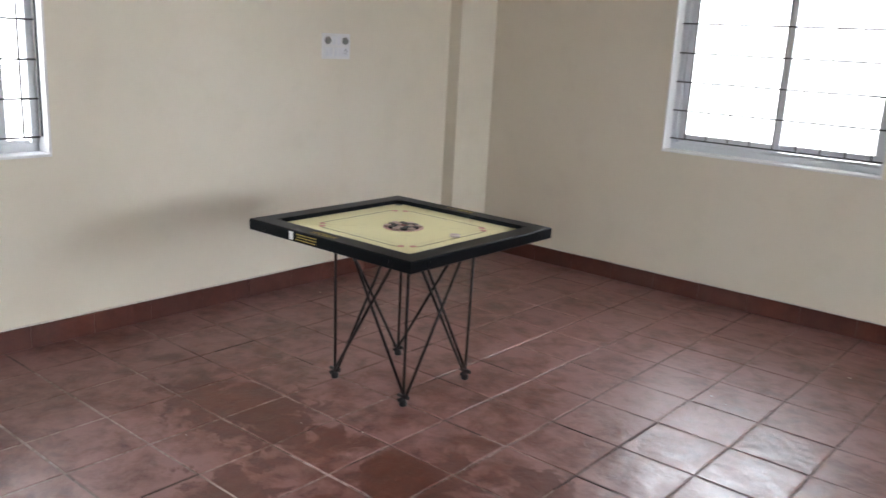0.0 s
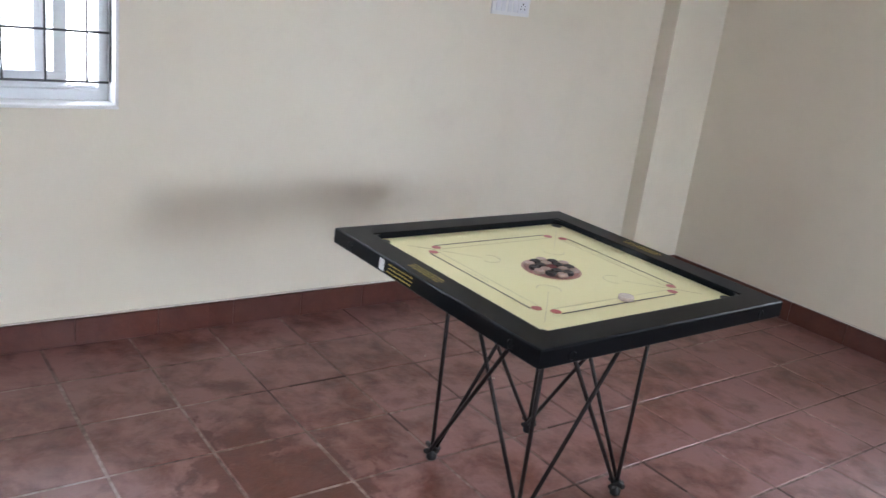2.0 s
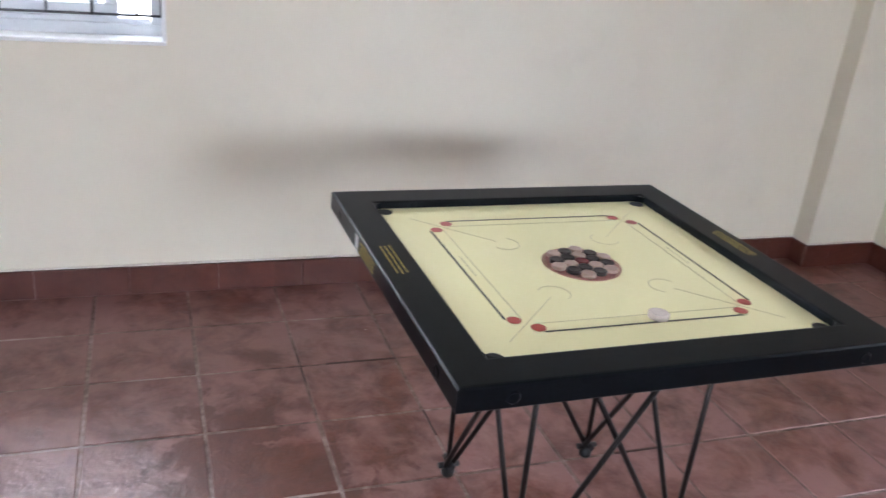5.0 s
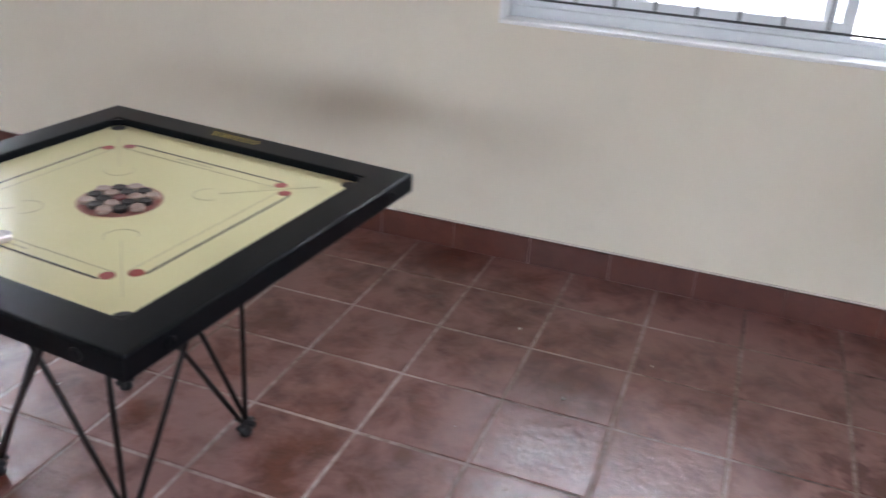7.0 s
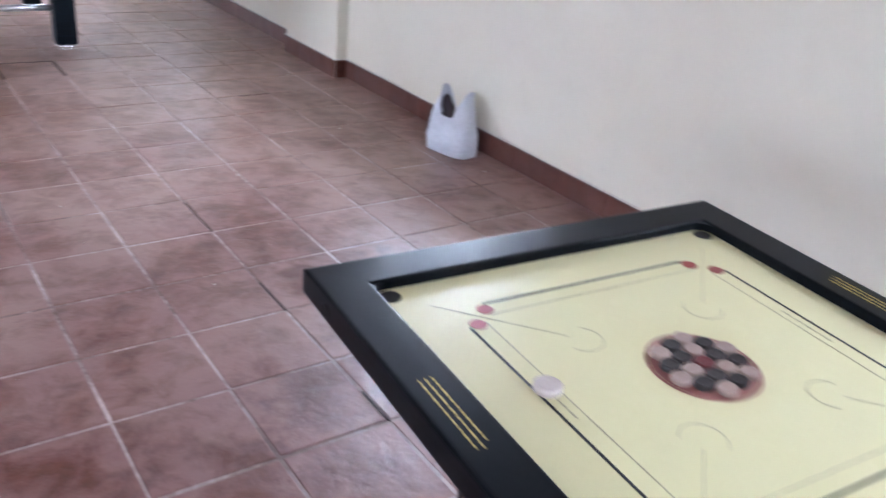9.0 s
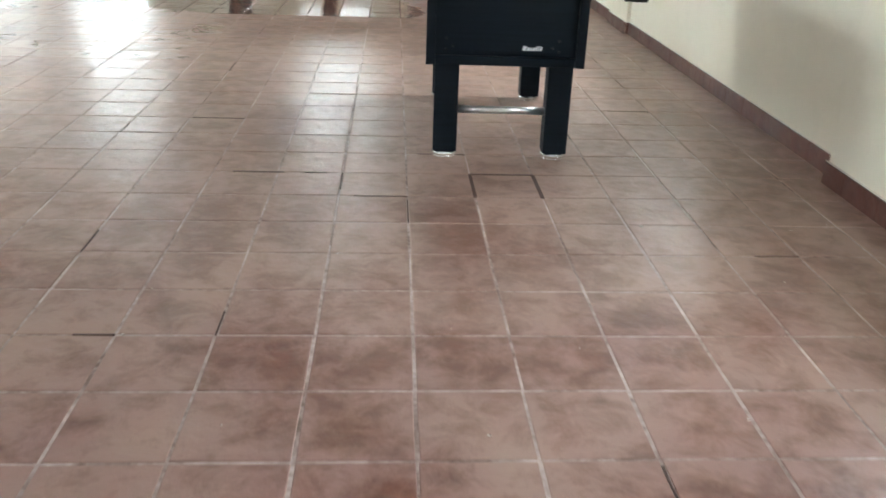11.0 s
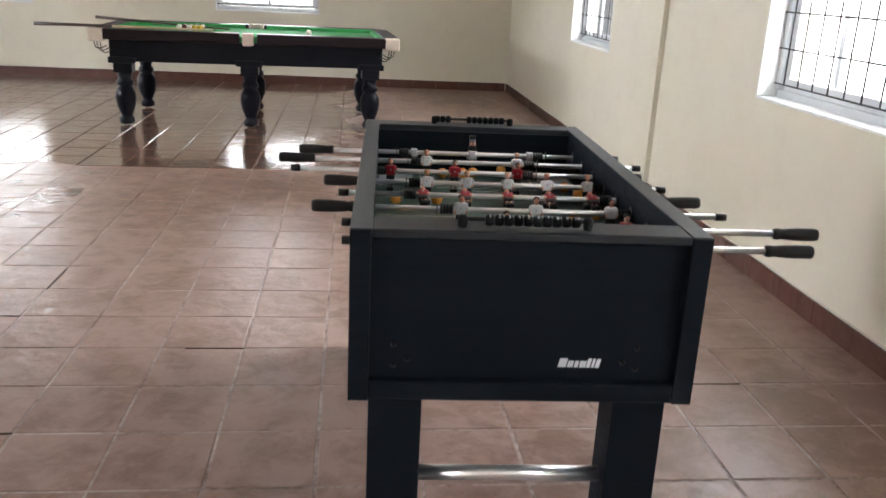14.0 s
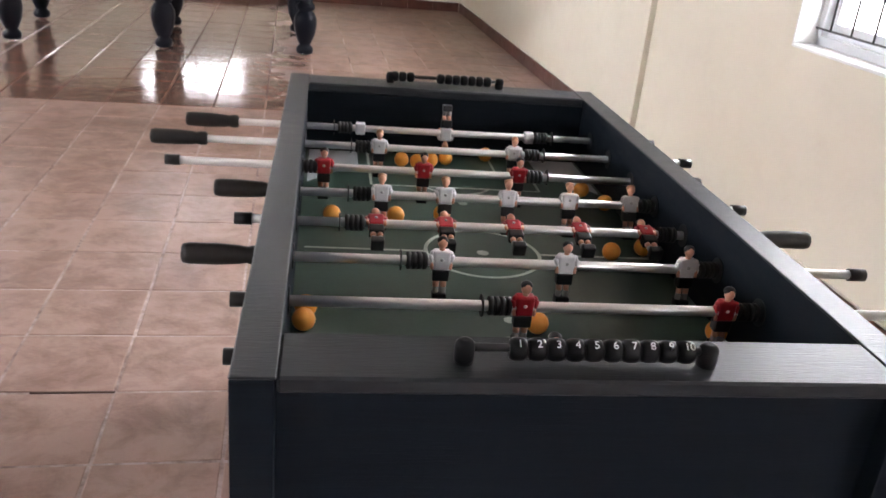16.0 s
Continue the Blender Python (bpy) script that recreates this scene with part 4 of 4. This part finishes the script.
for x, y in [(-0.318, -0.306), (-0.316, -0.262), (0.033, -0.301), (0.316, -0.314), (0.241, -0.011), (0.312, 0.016), (-0.277, 0.127), (-0.153, 0.134), (-0.06, 0.15), (0.28, 0.339), (0.310, 0.258), (-0.114, 0.5), (-0.078, 0.491), (-0.006, 0.529), (0.099, 0.575), (-0.043, 0.51)]:
    ob = linked("football", ball(bmesh.new(), (0, 0, 0), 0.0172, 20, 14), ORANGE, True)
    ob.matrix_basis = FOOS_AT @ pose(x, y, BED + 0.0174)
    tagged(ob, "small orange plastic ball lying on the green playfield", "ball", "balls on the football table")

# ---- pool table ----
POOL_AT = pose(-2.945, 16.08, 0, 0, 0, 3.0)
pool = thing("pool_table", POOL_AT, "pool table with green cloth, black wood and six turned legs", "pool table")
PXH, PYH, PTOP = 1.315, 0.735, 0.84
for x in (-1.07, 0, 1.07):
    for y in (-0.52, 0.52):
        bm = turned(bmesh.new(), [(0.045, 0.012), (0.062, 0.02), (0.068, 0.045), (0.060, 0.07), (0.043, 0.085), (0.054, 0.105), (0.080, 0.17), (0.092, 0.24), (0.088, 0.29), (0.066, 0.335), (0.050, 0.345), (0.070, 0.36), (0.074, 0.38), (0.066, 0.40), (0.052, 0.41), (0.060, 0.44), (0.064, 0.465)], 24, (x, y))
        box(bm, (x - 0.078, y - 0.078, 0.4652), (x + 0.078, y + 0.078, 0.60), 0.006)
        for v in bm.verts:
            if 0.11 < v.co.z < 0.33:
                a = math.atan2(v.co.y - y, v.co.x - x)
                k = 1 - 0.06 * (round(a / (2 * math.pi) * 24) % 2)
                v.co.x, v.co.y = x + (v.co.x - x) * k, y + (v.co.y - y) * k
        leg = part("leg", bm, POOL_WOOD, pool)
        part("leg_foot", turned(bmesh.new(), [(0.03, 0), (0.034, 0.004), (0.034, 0.0118)], 16, (x, y)), CHROME, leg)
bm = bmesh.new()
box(bm, (-1.17, -0.60, 0.562), (1.17, 0.60, 0.752), 0.008)
part("body", bm, POOL_WOOD, pool)
for x in (-1.07, 0, 1.07):
    for y in (-0.606, 0.606):
        part("corbel", solid_box((x - 0.115, y - 0.008, 0.548), (x + 0.115, y + 0.008, 0.60), 0.008, 2), POOL_WOOD, pool)
for s in (-1, 1):
    for a, b in ((-1.20, -0.075), (0.075, 1.20)):
        part("side_rail", solid_box((a, min(s * PYH, s * 0.60), 0.7525), (b, max(s * PYH, s * 0.60), PTOP), 0.012, 2), POOL_RAIL, pool)
        part("cushion", solid_box((a + 0.03, min(s * 0.60, s * 0.555), 0.80), (b - 0.03, max(s * 0.60, s * 0.555), PTOP - 0.004), 0.01, 2), BAIZE, pool)
    part("end_rail", solid_box((min(s * PXH, s * 1.18), -0.62, 0.7525), (max(s * PXH, s * 1.18), 0.62, PTOP), 0.012, 2), POOL_RAIL, pool)
    part("cushion", solid_box((min(s * 1.18, s * 1.135), -0.52, 0.80), (max(s * 1.18, s * 1.135), 0.52, PTOP - 0.004), 0.01, 2), BAIZE, pool)
part("cloth", solid_box((-1.18, -0.60, 0.7525), (1.18, 0.60, 0.802)), BAIZE, pool, "bright green woollen cloth")
for x in (-1, 0, 1):
    for y in (-1, 1):
        cx, cy = x * 1.245, y * (0.675 if x else 0.70)
        hx, hy = (0.066, 0.062) if x else (0.048, 0.042)
        casing = part("pocket_casing", solid_box((cx - hx, cy - hy, 0.735), (cx + hx, cy + hy, PTOP + 0.003), 0.02, 3), LEATHER, pool, "cream leather pocket corner")
        part("pocket_hole", disc(bmesh.new(), (cx - x * 0.03, cy - y * 0.03), 0.045, PTOP + 0.0032, 0.0006), INK, casing)
        if x:
            for k in range(3):
                bm = bmesh.new()
                pts = [Vector((cx + x * 0.030 * math.sin(math.pi * i / 8) + x * 0.02 * (1 - k) - x * 0.10 * i / 8, cy + 0.02 * (k - 1), 0.735 - (0.06 + 0.02 * k) * math.sin(math.pi * i / 10))) for i in range(9)]
                for p, q in zip(pts, pts[1:]):
                    tube(bm, p, q, 0.004, seg=6)
                part("net_loop", bm, ROD_BLACK, casing, "dark wire pocket loop")


def cue(a, b, label, shaft=CUE_WOOD):
    a, b = Vector(a), Vector(b)
    c = tagged(new("cue_stick"), label, "cue", "cues on the pool table")
    c.matrix_basis = POOL_AT @ Matrix.Translation(a)
    d = b - a
    part("butt", tube(bmesh.new(), (0, 0, 0), d * 0.42, 0.0145, 0.011, 12), CUE_DARK, c, "dark stained butt")
    part("shaft", tube(bmesh.new(), d * 0.4205, d * 0.99, 0.011, 0.0062, 12), shaft, c)
    part("tip", tube(bmesh.new(), d * 0.9905, d, 0.0062, 0.0055, 10), INK, c)


cue((-1.74, -0.645, PTOP + 0.016), (-0.28, -0.60, PTOP + 0.012), "wooden cue lying along the front rail, butt overhanging")
cue((-1.46, 0.30, PTOP + 0.034), (-0.22, 0.05, PTOP - 0.018), "dark wooden cue lying across the end of the table", CUE_DARK)
for x, y, m, tone in [(-0.66 + 0.056 * i * 0.87, 0.028 * (2 * j - i), (IVORY, YELLOW, COIN_RED, YELLOW, IVORY)[(i * 2 + j * 3) % 5], ("ivory", "yellow", "red", "yellow", "ivory")[(i * 2 + j * 3) % 5]) for i in range(5) for j in range(i + 1)] + [(0.52, -0.10, IVORY, "white")]:
    ob = linked("pool_ball", ball(bmesh.new(), (0, 0, 0), 0.0275, 18, 12), m, True)
    ob.matrix_basis = POOL_AT @ pose(x, y, 0.8022 + 0.0275)
    tagged(ob, "glossy %s ball resting on green cloth" % tone, "ball", "balls on the pool table")

# ---- switch board, bag ----
plate = thing("switch_board", pose(-0.0005, 1.392, 1.392, 90, 0, -90), "white modular switch board with sockets on the wall", "switch board")
part("plate", solid_box((-0.108, -0.072, 0), (0.108, 0.072, 0.009), 0.004, 2), WHITE, plate)
for x, y, kind in ((-0.068, 0.032, "socket"), (0.066, 0.032, "socket"), (-0.02, 0.032, "switch"), (0.016, 0.032, "switch"), (-0.075, -0.032, "switch"), (-0.045, -0.032, "switch"), (-0.008, -0.032, "switch"), (0.022, -0.032, "switch"), (0.066, -0.032, "outlet")):
    if kind == "socket":
        part("regulator_knob", turned(bmesh.new(), [(0.022, 0.0088), (0.021, 0.015), (0.014, 0.018), (0.013, 0.026)], 20, (x, y)), SOCKET, plate, "round grey knob")
    elif kind == "switch":
        part("rocker", solid_box((x - 0.0125, y - 0.024, 0.0088), (x + 0.0125, y + 0.024, 0.0125), 0.002), SHIRT_W, plate)
    else:
        outlet = part("outlet", solid_box((x - 0.028, y - 0.026, 0.0088), (x + 0.028, y + 0.026, 0.0115), 0.002), SHIRT_W, plate)
        for hx, hy, hr in ((0, 0.013, 0.004), (-0.011, -0.008, 0.003), (0.011, -0.008, 0.003), (-0.011, 0.004, 0.0025), (0.011, 0.004, 0.0025)):
            part("pin_hole", disc(bmesh.new(), (x + hx, y + hy), hr, 0.0115, 0.0004, 12), INK, outlet)

bag = thing("carrier_bag", pose(-0.145, 7.15, 0, 0, 0, 12), "white plastic carrier bag holding dark cloth on the floor", "bag")
bm = bmesh.new()
rows = []
seg, levels = 40, 16
for j in range(levels + 1):
    h = j / levels
    row = []
    for i in range(seg):
        a = 2 * math.pi * i / seg
        cx, cy = math.cos(a), math.sin(a)
        sq = (abs(cx) ** 3.2 + abs(cy) ** 3.2) ** (-1 / 3.2)
        wide = 1.0 - 0.22 * h + 0.10 * math.sin(math.pi * min(1, h * 1.6))
        x, y = 0.076 * cx * sq * wide, 0.128 * cy * sq * wide * (1 - 0.12 * h)
        tall = 0.180 + 0.130 * max(0.0, abs(cy * sq) - 0.45) / 0.55
        z = tall * h
        k = noise.noise(Vector((x * 14, y * 14, z * 11)))
        x, y = x + 0.016 * k * min(1, h * 4) * cx, y + 0.018 * k * min(1, h * 4)
        row.append(bm.verts.new((x, y, max(0.001, z + 0.006 * k * h))))
    rows.append(row)
for p, q in zip(rows, rows[1:]):
    for i in range(seg):
        bm.faces.new((p[i], p[(i + 1) % seg], q[(i + 1) % seg], q[i])).smooth = True
bm.faces.new(rows[0][::-1])
part("bag_body", bm, BAG, bag)
bm = bmesh.new()
ball(bm, (0, 0.0, 0.15), 0.062, 20, 12, (0.7, 1.4, 0.75))
tilt = Matrix.Translation((-0.020, 0.022, 0.205)) @ Matrix.Rotation(radians(-24), 4, "X")
roll = ball(bmesh.new(), (0, 0, 0), 0.030, 16, 12, (0.85, 1.0, 2.5))
bmesh.ops.transform(roll, matrix=tilt, verts=roll.verts[:])
spare = bpy.data.meshes.new("roll")
roll.to_mesh(spare)
roll.free()
bm.from_mesh(spare)
bpy.data.meshes.remove(spare)
for v in bm.verts:
    v.co += v.co.normalized() * 0.012 * noise.noise(v.co * 25)
part("folded_cloth", bm, CLOTH_DARK, bag, "dark folded cloth", smooth=True)

# ---- tiles, joints, skirting ----
rt = random.Random(11)


def tile_parts(w, d, top=0.0, low=-0.004):
    a, b, c = w / 2, d / 2, 0.0022
    v = [(sx * a, sy * b, low) for sx, sy in ((-1, -1), (1, -1), (1, 1), (-1, 1))]
    v += [(sx * a, sy * b, top - 0.0016) for sx, sy in ((-1, -1), (1, -1), (1, 1), (-1, 1))]
    v += [(sx * (a - c), sy * (b - c), top) for sx, sy in ((-1, -1), (1, -1), (1, 1), (-1, 1))]
    f = [(8, 9, 10, 11)] + [(i, (i + 1) % 4, 4 + (i + 1) % 4, 4 + i) for i in range(4)] + [(4 + i, 4 + (i + 1) % 4, 8 + (i + 1) % 4, 8 + i) for i in range(4)]
    return v, f


JOINT = 0.0092
kinds = []
for k in range(4):
    me = bpy.data.meshes.new("tile")
    v, f = tile_parts(PX - JOINT - 0.0012 * rt.random(), PY - JOINT - 0.0012 * rt.random())
    me.from_pydata(v, [], f)
    me.materials.append(TILE)
    kinds.append(me)
xs = [0.0] + [TX - k * PX for k in range(27) if TX - k * PX > WEST + 0.03] + [WEST]
ys = [0.0] + [TY + k * PY for k in range(62) if TY + k * PY < NORTH - 0.03] + [NORTH]
far_v, far_f = [], []
for i in range(len(xs) - 1):
    for j in range(len(ys) - 1):
        w, d = xs[i] - xs[i + 1], ys[j + 1] - ys[j]
        m = pose((xs[i] + xs[i + 1]) / 2 + rt.uniform(-14e-4, 14e-4), (ys[j] + ys[j + 1]) / 2 + rt.uniform(-14e-4, 14e-4), rt.uniform(-6e-4, 2e-4), rt.uniform(-0.16, 0.16), rt.uniform(-0.16, 0.16), rt.uniform(-0.3, 0.3))
        if 1 <= i <= 11 and 6 <= j <= 32:
            ob = new("tile", rt.choice(kinds))
            ob.parent, ob.matrix_basis = floor, m
        else:
            v, f = tile_parts(w - JOINT, d - JOINT)
            n = len(far_v)
            far_v += [tuple(m @ Vector(p)) for p in v]
            far_f += [tuple(n + q for q in g) for g in f]
me = bpy.data.meshes.new("tile_field")
me.from_pydata(far_v, [], far_f)
me.materials.append(TILE)
rest = new("tile_field", me)
rest.parent = floor
tagged(rest, kind="stuff")


def dark_joint(x0, y0, x1, y1, w=0.010):
    if abs(x1 - x0) > abs(y1 - y0):
        bm = solid_box((min(x0, x1), y0 - w / 2, -0.0021), (max(x0, x1), y0 + w / 2, 0.0012))
    else:
        bm = solid_box((x0 - w / 2, min(y0, y1), -0.0021), (x0 + w / 2, max(y0, y1), 0.0012))
    part("damp_joint", bm, DARK_GROUT, floor, "dark damp joint between tiles")


def jx(k):
    return TX - k * PX


def jy(n):
    return TY + n * PY


for a in ((jx(5), jy(28), jx(5), jy(29), 0.016), (jx(4), jy(28), jx(4), jy(29), 0.018), (jx(5), jy(29), jx(4), jy(29), 0.014), (jx(8), jy(20), jx(8), jy(21), 0.011), (jx(7), jy(20), jx(7), jy(21), 0.011), (jx(8), jy(21), jx(7), jy(21), 0.010), (jx(8.7), jy(29), jx(7.9), jy(29), 0.012), (jx(7.6), jy(29), jx(7.25), jy(29), 0.011), (jx(7), jy(28.3), jx(7), jy(29), 0.008)):
    dark_joint(*a)
for k in range(40):
    i, j, part_of = rt.randrange(1, 13), int(4 + 34 * rt.random() ** 1.8), rt.uniform(0.4, 1.0)
    if rt.random() < 0.5:
        dark_joint(jx(i), jy(j), jx(i), jy(j + part_of), 0.0058)
    else:
        dark_joint(jx(i), jy(j), jx(i + part_of), jy(j), 0.0058)

baseboard = tagged(new("baseboard"), "dark red clay tile skirting along the walls", "skirting", kind="structure")
SK_H = 0.105
sk_mesh = {}


def skirting_run(at, length, first=0.0):
    """Tiles along local x standing on y = 0, proud of the wall towards -y."""
    part("putty_line", solid_box((0.0, -0.0075, SK_H + 0.0016), (length, -0.0005, SK_H + 0.0075), 0.001), PUTTY, baseboard, "pale putty line over the tiles", at=at)
    part("skirting_bed", solid_box((0.0, -0.0085, 0.0), (length, -0.0005, SK_H - 0.003)), GROUT, baseboard, "soiled cement between the tiles", at=at)
    x = first - 0.302 if first else 0.0
    while x < length - 0.004:
        a, b = max(0.0, x), min(length, x + 0.302)
        if b - a > 0.02:
            key = round(b - a, 3)
            if key not in sk_mesh:
                me = bpy.data.meshes.new("skirting_tile")
                bm = solid_box((0.0010, -0.012, 0.0), (key - 0.0010, -0.0005, SK_H - 0.001), 0.002)
                bm.to_mesh(me)
                bm.free()
                me.materials.append(SKIRT)
                sk_mesh[key] = me
            ob = new("skirting_tile", sk_mesh[key])
            ob.parent, ob.matrix_basis = baseboard, at @ pose(a, rt.uniform(-0.001, 0.0), rt.uniform(0, 0.002), 0, 0, 0)
        x += 0.302


edge = NORTH
for y0, y1, d in reversed(PIL):
    skirting_run(pose(0, edge, 0, 0, 0, -90), edge - y1 - 0.0005, 0.11)
    skirting_run(pose(-d, y1 + 0.012, 0, 0, 0, -90), y1 - max(y0, 0) + (0.024 if y0 > 0 else 0.012), 0.2)
    skirting_run(pose(0, y1, 0, 0, 0, 180), d - 0.0005)
    if y0 > 0:
        skirting_run(pose(-d, y0, 0), d - 0.0005)
    edge = y0 - 0.0005
skirting_run(pose(-0.113, 0, 0, 0, 0, 180), -WEST - 0.13, 0.15)
skirting_run(pose(-7.17, NORTH, 0), 7.155, 0.2)
skirting_run(pose(WEST, 0.013, 0, 0, 0, 90), WEST_DOOR[0] - 0.02, 0.1)

# ---- crumbs on the floor ----
rc = random.Random(4)
bm = bmesh.new()
for k in range(70):
    x, y, h = rc.uniform(-3.4, -0.15), rc.uniform(0.5, 9.5), rc.uniform(0.0012, 0.0035)
    made = bmesh.ops.create_icosphere(bm, subdivisions=1, radius=h)["verts"]
    ax, ay = rc.uniform(0.8, 2.6), rc.uniform(0.8, 2.0)
    for v in made:
        v.co = (x + v.co.x * ax, y + v.co.y * ay, max(0.0, h * 0.6 + v.co.z * 0.7))
    for f in {f for v in made for f in v.link_faces}:
        f.material_index = 0 if rc.random() < 0.7 else 1
crumbs = tagged(linked("floor_crumbs", bm, (PUTTY, DARK_GROUT)), "scattered pale plaster crumbs on the tile floor", "crumbs", kind="stuff")
